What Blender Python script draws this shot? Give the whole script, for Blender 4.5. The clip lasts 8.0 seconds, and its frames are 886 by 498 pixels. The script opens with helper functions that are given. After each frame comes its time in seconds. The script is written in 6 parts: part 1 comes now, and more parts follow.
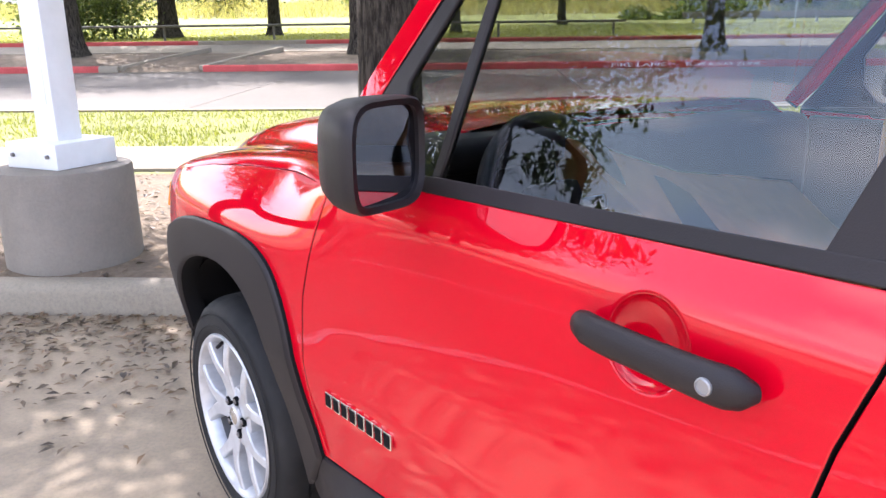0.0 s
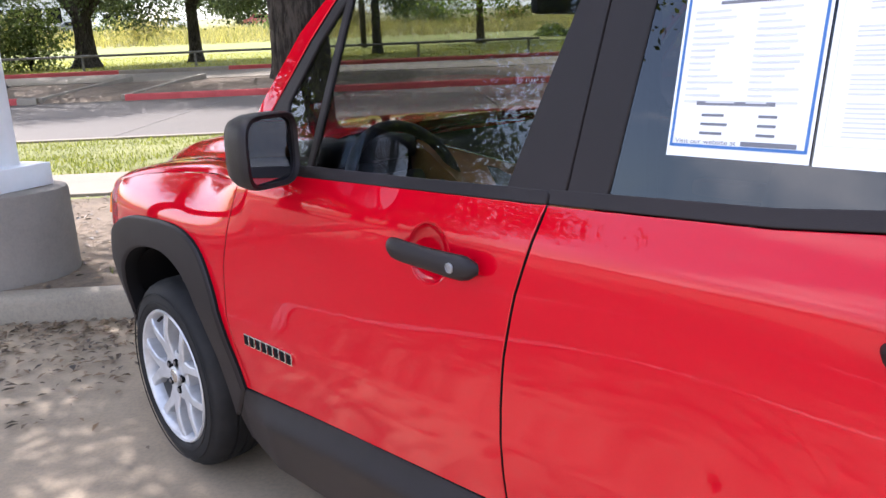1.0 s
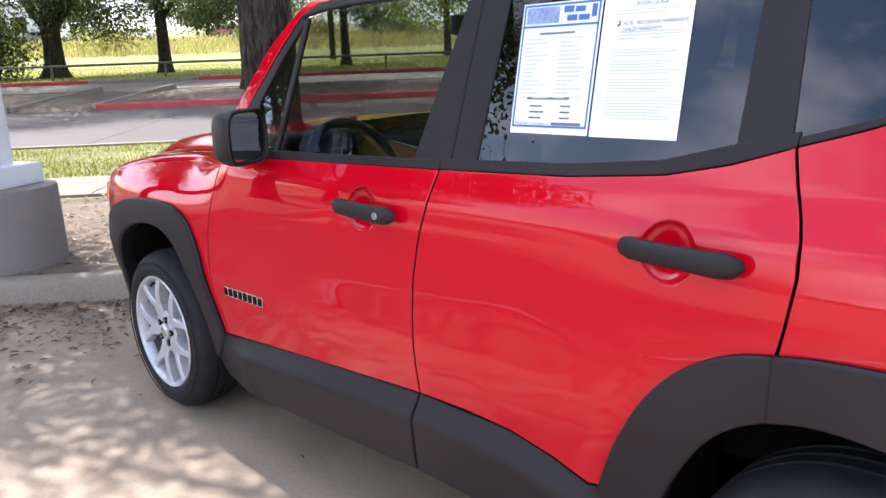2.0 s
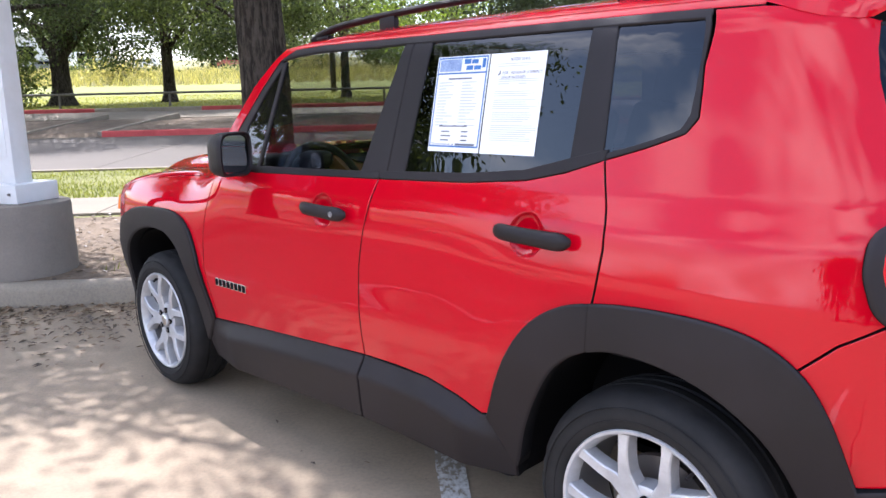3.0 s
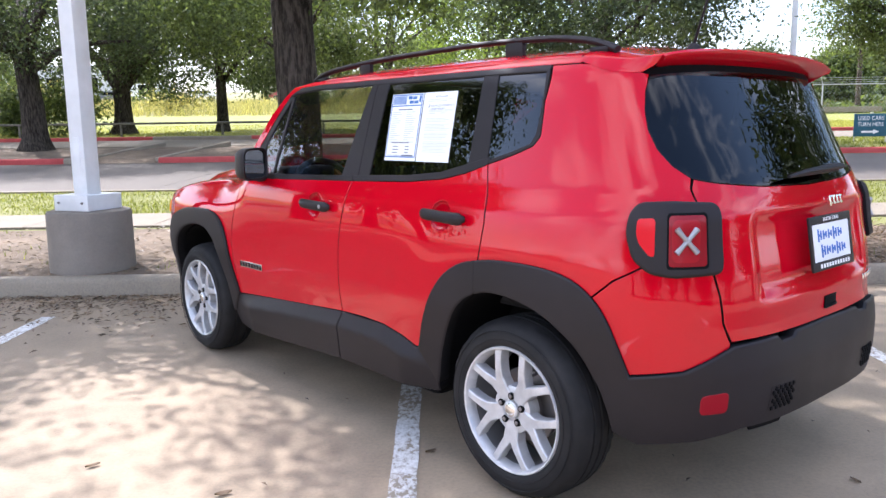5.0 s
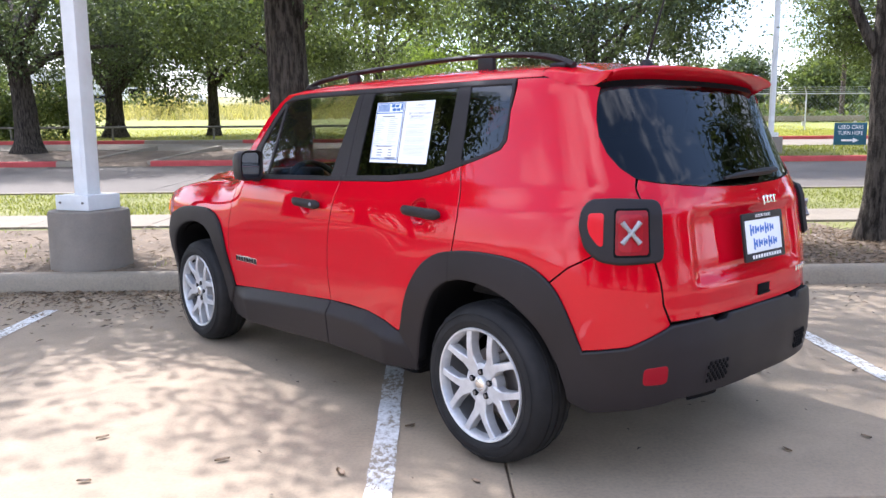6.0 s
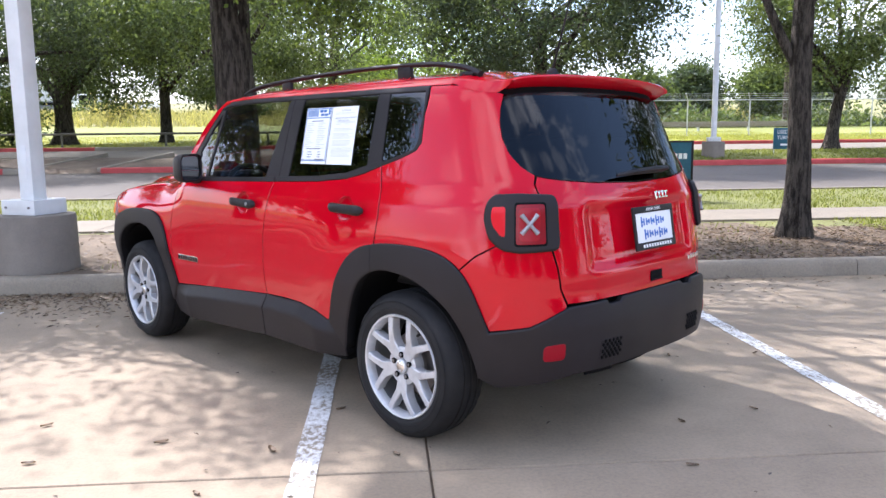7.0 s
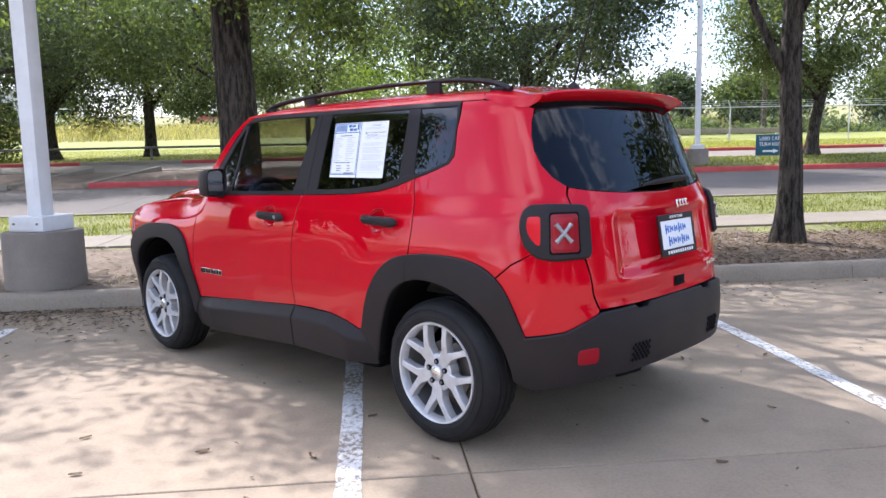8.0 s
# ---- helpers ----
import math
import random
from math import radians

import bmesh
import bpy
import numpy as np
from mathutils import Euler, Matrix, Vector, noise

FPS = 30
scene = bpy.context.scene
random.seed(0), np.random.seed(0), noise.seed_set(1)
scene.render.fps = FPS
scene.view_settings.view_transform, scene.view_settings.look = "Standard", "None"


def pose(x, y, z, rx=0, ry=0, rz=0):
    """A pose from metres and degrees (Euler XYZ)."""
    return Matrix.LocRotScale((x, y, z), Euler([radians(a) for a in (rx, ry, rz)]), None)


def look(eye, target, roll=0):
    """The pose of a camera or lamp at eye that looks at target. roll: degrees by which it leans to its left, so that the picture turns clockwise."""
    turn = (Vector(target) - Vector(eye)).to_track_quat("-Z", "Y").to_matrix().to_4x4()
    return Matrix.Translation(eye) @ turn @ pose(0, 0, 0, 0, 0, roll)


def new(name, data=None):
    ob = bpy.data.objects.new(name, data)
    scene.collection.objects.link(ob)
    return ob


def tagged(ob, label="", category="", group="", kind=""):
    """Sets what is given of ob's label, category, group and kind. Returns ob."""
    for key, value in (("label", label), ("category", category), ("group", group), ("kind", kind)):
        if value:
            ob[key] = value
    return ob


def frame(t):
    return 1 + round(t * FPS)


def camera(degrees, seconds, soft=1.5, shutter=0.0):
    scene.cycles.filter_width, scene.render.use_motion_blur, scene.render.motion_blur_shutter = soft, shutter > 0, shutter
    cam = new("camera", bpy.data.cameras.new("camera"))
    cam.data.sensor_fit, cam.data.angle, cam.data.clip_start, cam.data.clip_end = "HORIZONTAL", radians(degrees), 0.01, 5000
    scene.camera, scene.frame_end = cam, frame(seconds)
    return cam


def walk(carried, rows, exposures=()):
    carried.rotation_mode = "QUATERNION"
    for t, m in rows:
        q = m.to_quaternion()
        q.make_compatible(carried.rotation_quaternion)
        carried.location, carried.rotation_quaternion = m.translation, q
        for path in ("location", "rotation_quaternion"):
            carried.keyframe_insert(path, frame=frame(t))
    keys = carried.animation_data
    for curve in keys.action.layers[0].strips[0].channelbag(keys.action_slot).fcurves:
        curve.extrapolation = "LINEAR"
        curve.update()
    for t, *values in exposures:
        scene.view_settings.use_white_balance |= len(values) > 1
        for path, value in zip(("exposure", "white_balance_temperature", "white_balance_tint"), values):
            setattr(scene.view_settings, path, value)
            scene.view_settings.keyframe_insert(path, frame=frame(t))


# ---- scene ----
cam = camera(59.9, 8.0)
PATH = [
    (0, (-1.538, 0.727, 1.317), (-0.378, 2.263, 0.776), -0.7),
    (0.5, (-1.684, 0.502, 1.341), (-0.46, 1.996, 0.823), -2.1),
    (1, (-1.785, 0.175, 1.344), (-0.489, 1.613, 0.845), -2.4),
    (1.5, (-1.921, -0.071, 1.349), (-0.58, 1.329, 0.861), -2.5),
    (1.7, (-2.004, -0.168, 1.339), (-0.653, 1.227, 0.858), -2.3),
    (2.8, (-2.302, -0.78, 1.363), (-0.933, 0.615, 0.936), -1.8),
    (3, (-2.374, -0.88, 1.347), (-1.002, 0.521, 0.954), -1.3),
    (3.5, (-2.533, -1.115, 1.337), (-1.185, 0.316, 0.966), -1.4),
    (4, (-2.623, -1.341, 1.337), (-1.298, 0.118, 0.993), -1.1),
    (4.5, (-2.645, -1.599, 1.324), (-1.341, -0.117, 1.0), -1.0),
    (5.8, (-2.908, -2.044, 1.312), (-1.607, -0.554, 1.016), -0.5),
    (6, (-2.922, -2.098, 1.312), (-1.605, -0.622, 1.016), -0.4),
    (6.5, (-2.952, -2.303, 1.301), (-1.591, -0.866, 1.013), -0.4),
    (7, (-2.997, -2.42, 1.295), (-1.602, -1.015, 1.014), -0.6),
    (7.5, (-3.073, -2.403, 1.308), (-1.655, -1.019, 1.038), -0.8),
    (8, (-3.231, -2.339, 1.312), (-1.801, -0.965, 1.056), -1.3),
]
EXPOSURES = [(0, 2.18, 6100, 18), (0.5, 1.85, 6050, 18), (1.5, 1.6, 5950, 17), (3.5, 1.58, 5900, 17), (6.5, 1.55, 5850, 16), (8, 1.3, 5800, 16)]
walk(cam, [(t, look(eye, target, roll)) for t, eye, target, roll in PATH], EXPOSURES)

# ---- world, sun ----
SUN_DIR = Vector((0.02, 0.643, 0.766)).normalized()
world = bpy.data.worlds.new("world")
scene.world = world
world.use_nodes = True
wn = world.node_tree
sky = wn.nodes.new("ShaderNodeTexSky")
sky.sky_type, sky.sun_disc = "NISHITA", False
sky.sun_elevation = math.asin(SUN_DIR.z)
sky.sun_rotation = math.atan2(SUN_DIR.x, SUN_DIR.y)
sky.air_density, sky.dust_density = 1.0, 2.0
tc = wn.nodes.new("ShaderNodeTexCoord")
mp = wn.nodes.new("ShaderNodeMapping")
mp.inputs["Scale"].default_value = (1.0, 1.0, 2.6)
cl = wn.nodes.new("ShaderNodeTexNoise")
cl.inputs["Scale"].default_value, cl.inputs["Detail"].default_value, cl.inputs["Roughness"].default_value = 2.3, 7.0, 0.55
ramp = wn.nodes.new("ShaderNodeValToRGB")
ramp.color_ramp.elements[0].position, ramp.color_ramp.elements[1].position = 0.47, 0.68
mixs = wn.nodes.new("ShaderNodeMix")
mixs.data_type = "RGBA"
mixs.inputs["B"].default_value = (9.0, 9.0, 9.2, 1)
wn.links.new(tc.outputs["Generated"], mp.inputs["Vector"])
wn.links.new(mp.outputs[0], cl.inputs["Vector"])
wn.links.new(cl.outputs[0], ramp.inputs[0])
wn.links.new(ramp.outputs[0], mixs.inputs["Factor"])
wn.links.new(sky.outputs[0], mixs.inputs["A"])
wn.links.new(mixs.outputs["Result"], wn.nodes["Background"].inputs[0])
wn.nodes["Background"].inputs[1].default_value = 0.15
sun = new("sun", bpy.data.lights.new("sun", "SUN"))
sun.data.energy, sun.data.angle, sun.data.color = 3.45, radians(0.6), (1.0, 0.96, 0.90)
sun.matrix_world = look(SUN_DIR * 60, (0, 0, 0))

# ---- materials ----


class Mat:
    """A node material with a Principled shader and short ways to add noise."""

    def __init__(self, name, color=(0.5, 0.5, 0.5), rough=0.5, metal=0.0, spec=0.5, coat=0.0, coat_rough=0.03):
        self.m = bpy.data.materials.new(name)
        self.m.use_nodes = True
        self.t = self.m.node_tree
        self.p = self.t.nodes["Principled BSDF"]
        self.p.inputs["Base Color"].default_value = (*color, 1)
        self.p.inputs["Roughness"].default_value = rough
        self.p.inputs["Metallic"].default_value = metal
        self.p.inputs["Specular IOR Level"].default_value = spec
        self.p.inputs["Coat Weight"].default_value = coat
        self.p.inputs["Coat Roughness"].default_value = coat_rough

    def node(self, kind, **values):
        n = self.t.nodes.new(kind)
        for k, v in values.items():
            n.inputs[k.replace("_", " ")].default_value = v
        return n

    def link(self, a, b):
        self.t.links.new(a, b)

    def coords(self, scale=(1, 1, 1)):
        a = self.node("ShaderNodeTexCoord")
        b = self.node("ShaderNodeMapping", Scale=scale)
        self.link(a.outputs["Object"], b.inputs["Vector"])
        return b.outputs[0]

    def noise(self, scale, detail=4.0, rough=0.55, stretch=(1, 1, 1)):
        n = self.node("ShaderNodeTexNoise", Scale=scale, Detail=detail, Roughness=rough)
        self.link(self.coords(stretch), n.inputs["Vector"])
        return n.outputs[0]

    def ramp(self, fac, *stops):
        r = self.node("ShaderNodeValToRGB")
        e = r.color_ramp.elements
        while len(e) < len(stops):
            e.new(0.5)
        for el, (pos, col) in zip(e, stops):
            el.position, el.color = pos, (*col, 1)
        self.link(fac, r.inputs[0])
        return r.outputs[0]

    def mix(self, fac, a, b, mode="MIX"):
        n = self.node("ShaderNodeMix")
        n.data_type, n.blend_type = "RGBA", mode
        for sock, v in ((n.inputs["Factor"], fac), (n.inputs["A"], a), (n.inputs["B"], b)):
            if isinstance(v, (int, float)):
                sock.default_value = v
            elif isinstance(v, tuple):
                sock.default_value = (*v, 1)
            else:
                self.link(v, sock)
        return n.outputs["Result"]

    def color(self, out):
        self.link(out, self.p.inputs["Base Color"])
        return self

    def rough(self, fac, lo, hi):
        r = self.node("ShaderNodeMapRange", To_Min=lo, To_Max=hi)
        self.link(fac, r.inputs["Value"])
        self.link(r.outputs[0], self.p.inputs["Roughness"])
        return self

    def bump(self, fac, strength=0.3, distance=0.01):
        b = self.node("ShaderNodeBump", Strength=strength, Distance=distance)
        self.link(fac, b.inputs["Height"])
        self.link(b.outputs[0], self.p.inputs["Normal"])
        return self


def grained(name, dark, light, scale, rough=0.8, bump=0.3, dist=0.004, fine=8.0, spec=0.4):
    """A matt surface with broad stains and fine grain."""
    q = Mat(name, light, rough, spec=spec)
    broad = q.noise(scale, 5)
    grain = q.noise(scale * fine, 6, 0.7)
    c = q.ramp(broad, (0.3, dark), (0.7, light))
    c = q.mix(0.35, c, q.ramp(grain, (0.3, tuple(v * 0.55 for v in dark)), (0.7, tuple(min(1, v * 1.25) for v in light))))
    q.color(c).bump(grain, bump, dist)
    return q


def make_concrete(name, base, dark_spots=0.5, grit=0.34, relief=0.5):
    q = Mat(name, base, 0.85, spec=0.3)
    broad = q.noise(0.35, 5, 0.6)
    mid = q.noise(2.2, 6, 0.65)
    fine = q.noise(60, 4, 0.7)
    speck = q.noise(260, 2, 0.6)
    c = q.ramp(broad, (0.30, tuple(v * 0.70 for v in base)), (0.70, tuple(v * 1.10 for v in base)))
    c = q.mix(0.5, c, q.ramp(mid, (0.32, tuple(v * 0.62 for v in base)), (0.62, tuple(min(1, v * 1.16) for v in base))))
    c = q.mix(grit, c, q.ramp(fine, (0.35, (0.12, 0.11, 0.1)), (0.6, tuple(min(1, v * 1.3) for v in base))))
    spots = q.ramp(speck, (0.66, (1, 1, 1)), (0.74, (dark_spots, dark_spots, dark_spots)))
    q.color(q.mix(1.0, c, spots, "MULTIPLY"))
    q.rough(mid, 0.7, 0.95).bump(fine, relief, 0.005)
    return q.m


def make_paint():
    q = Mat("red_paint", (0.8, 0.001, 0.004), 0.45, 0.0, 0.0, 1.0, 0.008)
    q.p.inputs["Coat IOR"].default_value = 1.47
    flake = q.noise(1400, 1, 0.5)
    dust = q.noise(3, 6, 0.65)
    q.color(q.ramp(flake, (0.35, (0.48, 0.0006, 0.009)), (0.7, (0.55, 0.0012, 0.014))))
    r = q.node("ShaderNodeMapRange", To_Min=0.004, To_Max=0.02)
    q.link(dust, r.inputs["Value"])
    q.link(r.outputs[0], q.p.inputs["Coat Roughness"])
    return q.m


def make_plastic():
    q = Mat("black_plastic", (0.02, 0.017, 0.018), 0.5, spec=0.3)
    g = q.noise(520, 2, 0.5)
    d = q.noise(2.5, 6, 0.6)
    q.color(q.ramp(d, (0.3, (0.010, 0.008, 0.009)), (0.75, (0.020, 0.0155, 0.0175)))).rough(d, 0.42, 0.6).bump(g, 0.35, 0.0008)
    return q.m


def make_tyre():
    q = Mat("tyre_rubber", (0.03, 0.03, 0.032), 0.75, spec=0.35)
    d = q.noise(9, 6, 0.6)
    q.color(q.ramp(d, (0.3, (0.006, 0.006, 0.007)), (0.75, (0.018, 0.017, 0.017)))).bump(q.noise(160, 3), 0.25, 0.001)
    return q.m


def make_alloy():
    q = Mat("silver_alloy", (0.72, 0.73, 0.75), 0.3, 0.35, 0.5, 0.3, 0.1)
    d = q.noise(14, 6, 0.6)
    q.color(q.ramp(d, (0.3, (0.44, 0.44, 0.455)), (0.65, (0.62, 0.625, 0.64)))).rough(d, 0.24, 0.42)
    return q.m


def make_glass(name, tint, gloss=1.0):
    """A thin tinted pane: what lies behind shows through, and Fresnel adds the gloss."""
    m = bpy.data.materials.new(name)
    m.use_nodes = True
    t = m.node_tree
    t.nodes.remove(t.nodes["Principled BSDF"])
    out = t.nodes["Material Output"]
    tr = t.nodes.new("ShaderNodeBsdfTransparent")
    tr.inputs[0].default_value = (*tint, 1)
    gl = t.nodes.new("ShaderNodeBsdfGlossy")
    gl.inputs["Roughness"].default_value = 0.004
    gl.inputs["Color"].default_value = (gloss, gloss, gloss, 1)
    fr = t.nodes.new("ShaderNodeFresnel")
    fr.inputs["IOR"].default_value = 1.62
    mx = t.nodes.new("ShaderNodeMixShader")
    t.links.new(fr.outputs[0], mx.inputs[0])
    t.links.new(tr.outputs[0], mx.inputs[1])
    t.links.new(gl.outputs[0], mx.inputs[2])
    t.links.new(mx.outputs[0], out.inputs[0])
    return m


def make_bark(name, dark, light):
    q = Mat(name, light, 0.92, spec=0.2)
    a = q.noise(24, 6, 0.72, (1, 1, 0.2))
    b = q.noise(3, 4, 0.6)
    c = q.ramp(a, (0.42, tuple(v * 0.4 for v in dark)), (0.58, light))
    q.color(q.mix(0.3, c, q.ramp(b, (0.3, dark), (0.7, tuple(v * 1.2 for v in light))))).bump(a, 1.0, 0.09)
    return q.m


def make_leaf(name, dark, light, trans=0.45):
    q = Mat(name, light, 0.5, spec=0.35)
    g = q.node("ShaderNodeNewGeometry")
    c = q.ramp(g.outputs["Random Per Island"], (0.0, dark), (0.6, light), (1.0, tuple(min(1, v * 1.5) for v in light)))
    q.color(c)
    tl = q.node("ShaderNodeBsdfTranslucent")
    q.link(q.mix(1.0, c, (1.7, 1.65, 0.8), "MULTIPLY"), tl.inputs["Color"])
    mx = q.node("ShaderNodeMixShader")
    mx.inputs[0].default_value = trans
    q.link(q.p.outputs[0], mx.inputs[1])
    q.link(tl.outputs[0], mx.inputs[2])
    q.link(mx.outputs[0], q.t.nodes["Material Output"].inputs[0])
    return q.m


def make_worn_line():
    """White road paint, rubbed through to the concrete in flakes."""
    q = Mat("worn_line_paint", (0.75, 0.75, 0.74), 0.75, spec=0.3)
    a = q.noise(42, 8, 0.72, (1, 0.6, 1))
    b = q.noise(2.2, 3, 0.5)
    s = q.mix(0.28, a, b)
    q.color(q.ramp(s, (0.46, (0.3, 0.25, 0.19)), (0.49, (0.56, 0.54, 0.5)), (0.6, (0.78, 0.77, 0.75)))).bump(a, 0.3, 0.002)
    return q.m


def make_lens(name, c):
    q = Mat(name, c, 0.3, spec=0.25, coat=0.25, coat_rough=0.05)
    q.bump(q.noise(90, 1, 0.3, (1, 1, 0.3)), 0.15, 0.002)
    return q.m


PAINT, PLASTIC, TYRE, ALLOY = make_paint(), make_plastic(), make_tyre(), make_alloy()
GLASS_REAR = make_glass("rear_privacy_glass", (0.05, 0.05, 0.058), 0.6)
GLASS_FRONT, GLASS_DARK = make_glass("side_glass", (0.52, 0.54, 0.54)), make_glass("privacy_glass", (0.06, 0.06, 0.075))
MIRROR = Mat("mirror_glass", (0.4, 0.42, 0.46), 0.01, 1.0).m
CHROME = Mat("chrome", (0.85, 0.85, 0.86), 0.1, 1.0).m
GREY_METAL = Mat("cast_grey", (0.3, 0.3, 0.31), 0.35, 0.5).m
LENS_RED, LENS_DEEP = make_lens("red_lens", (0.6, 0.004, 0.012)), make_lens("dark_red_lens", (0.22, 0.002, 0.008))
LENS_MID = make_lens("red_inner_lens", (0.3, 0.003, 0.01))
LENS_AMBER = make_lens("amber_lens", (0.85, 0.22, 0.02))
REFLECTOR = Mat("dull_reflector", (0.26, 0.002, 0.012), 0.35, spec=0.25).m
BARREL = Mat("dull_alloy", (0.16, 0.16, 0.165), 0.5, 0.4).m
# near-black for black parts; in gaps, wells and recesses it paints in shade
DARK = Mat("black_and_deep_shade", (0.006, 0.006, 0.007), 0.85, spec=0.1).m
STEEL = Mat("brake_steel", (0.22, 0.2, 0.19), 0.5, 0.8).m
CLOTH = grained("seat_cloth", (0.02, 0.02, 0.022), (0.045, 0.044, 0.045), 12).m
TAN = grained("tan_trim", (0.24, 0.095, 0.022), (0.34, 0.14, 0.038), 4, 0.55, 0.1, 0.001).m
INNER = grained("dark_trim", (0.012, 0.012, 0.014), (0.026, 0.026, 0.028), 6, 0.6, 0.05, 0.001).m
PAPER = Mat("white_paper", (0.82, 0.84, 0.86), 0.7).m
INK, INK_PALE = Mat("grey_ink", (0.16, 0.17, 0.2), 0.8).m, Mat("pale_ink", (0.58, 0.6, 0.64), 0.8).m
BLUE_INK = Mat("blue_ink", (0.05, 0.16, 0.42), 0.7).m
BLUE_PALE = grained("blue_picture", (0.12, 0.2, 0.42), (0.45, 0.55, 0.72), 20, 0.7).m
LOT_MAT = make_concrete("lot_concrete", (0.338, 0.263, 0.182), 0.6, 0.17, 0.25)
KERB_MAT = make_concrete("kerb_concrete", (0.30, 0.252, 0.19), 0.6, 0.2)
WALK_MAT = make_concrete("walk_concrete", (0.245, 0.203, 0.15))
ROAD_MAT = make_concrete("road_concrete", (0.112, 0.093, 0.074))
BASE_MAT = make_concrete("base_concrete", (0.25, 0.215, 0.178), 0.75, 0.1)
DIRT = grained("bare_dirt", (0.085, 0.062, 0.043), (0.25, 0.185, 0.125), 1.6, 0.95, 0.8, 0.02, 14).m
SOIL = grained("lawn_soil", (0.11, 0.12, 0.035), (0.25, 0.24, 0.085), 0.9, 0.95, 0.6, 0.02, 20).m
FIELD = grained("field_grass", (0.19, 0.205, 0.038), (0.28, 0.285, 0.065), 0.12, 0.95, 0.5, 0.03, 30).m
FIELD_DRY = grained("dry_grass", (0.20, 0.19, 0.07), (0.33, 0.30, 0.12), 0.3, 0.95, 0.5, 0.03, 30).m
RED_KERB = grained("red_kerb_paint", (0.36, 0.045, 0.04), (0.55, 0.09, 0.085), 2.5, 0.8, 0.3, 0.003, 20).m
wp = Mat("white_pole_paint", (0.78, 0.78, 0.78), 0.45)
wp.color(wp.ramp(wp.noise(2.2, 6, 0.6), (0.3, (0.66, 0.655, 0.64)), (0.6, (0.8, 0.8, 0.8))))
WHITE_PAINT = wp.m
LINE_PAINT = make_worn_line()
BARK, BARK_PALE = make_bark("oak_bark", (0.018, 0.014, 0.011), (0.125, 0.105, 0.085)), make_bark("elm_bark", (0.035, 0.027, 0.02), (0.15, 0.12, 0.09))
# LEAF_BRIGHT is a lighter copy; glow mixes it in as painted sunlight
LEAF, LEAF_DARK, LEAF_BRIGHT = make_leaf("oak_leaf", (0.045, 0.065, 0.026), (0.098, 0.128, 0.048)), make_leaf("live_oak_leaf", (0.034, 0.05, 0.028), (0.074, 0.098, 0.05), 0.4), make_leaf("bright_leaf", (0.08, 0.12, 0.025), (0.16, 0.22, 0.05), 0.5)
FIELD_BLADE = make_leaf("field_blade", (0.15, 0.17, 0.035), (0.29, 0.28, 0.07), 0.4)
GRASS_BLADE = make_leaf("grass_blade", (0.09, 0.115, 0.025), (0.2, 0.215, 0.055), 0.35)
WEED = make_leaf("tall_weed", (0.12, 0.13, 0.045), (0.30, 0.27, 0.12), 0.4)
DEAD_LEAF = make_leaf("dead_leaf", (0.045, 0.032, 0.022), (0.17, 0.115, 0.072), 0.1)
TEAL = grained("teal_board", (0.018, 0.085, 0.13), (0.026, 0.12, 0.17), 3, 0.5, 0.05, 0.001).m
SIGN_WHITE = Mat("sign_white", (0.85, 0.85, 0.85), 0.6).m
GALV = Mat("galvanised_steel", (0.5, 0.5, 0.5), 0.45, 0.6).m
RUST_RAIL = grained("painted_pipe", (0.1, 0.085, 0.07), (0.22, 0.2, 0.17), 5, 0.6).m

# ---- mesh helpers ----
import functools

from mathutils.geometry import delaunay_2d_cdt


def mesh_object(name, verts, faces, mat, parent=None, label="", smooth=True, normals=None):
    me = bpy.data.meshes.new(name)
    me.from_pydata([tuple(v) for v in verts], [], faces)
    me.materials.append(mat)
    if smooth:
        me.polygons.foreach_set("use_smooth", [True] * len(me.polygons))
    if normals is not None:
        me.normals_split_custom_set_from_vertices([tuple(n) for n in normals])
    ob = new(name, me)
    ob.parent = parent
    if label:
        tagged(ob, label=label)
    return ob


def part(name, bm, mat, parent, label="", sharp=38):
    """Links a bmesh as one mesh object under a thing or a part."""
    me = bpy.data.meshes.new(name)
    bm.normal_update()
    for e in bm.edges:
        if len(e.link_faces) == 2 and e.calc_face_angle(0) > radians(sharp):
            e.smooth = False
    for f in bm.faces:
        f.smooth = True
    bm.to_mesh(me)
    bm.free()
    me.materials.append(mat)
    ob = new(name, me)
    ob.parent = parent
    if label:
        tagged(ob, label=label)
    return ob


def thing(name, label, category, group="", kind="", at=(0, 0, 0), turn=0):
    ob = new(name)
    ob.matrix_world = pose(*at, 0, 0, turn)
    return tagged(ob, label, category, group, kind)


def box_bm(x0, x1, y0, y1, z0, z1, bevel=0.0, seg=2):
    bm = bmesh.new()
    bmesh.ops.create_cube(bm, size=1)
    for v in bm.verts:
        v.co = Vector(((x0 + x1) / 2 + (x1 - x0) * v.co.x, (y0 + y1) / 2 + (y1 - y0) * v.co.y, (z0 + z1) / 2 + (z1 - z0) * v.co.z))
    if bevel:
        bmesh.ops.bevel(bm, geom=bm.edges[:], offset=bevel, segments=seg, profile=0.6, affect="EDGES")
    return bm


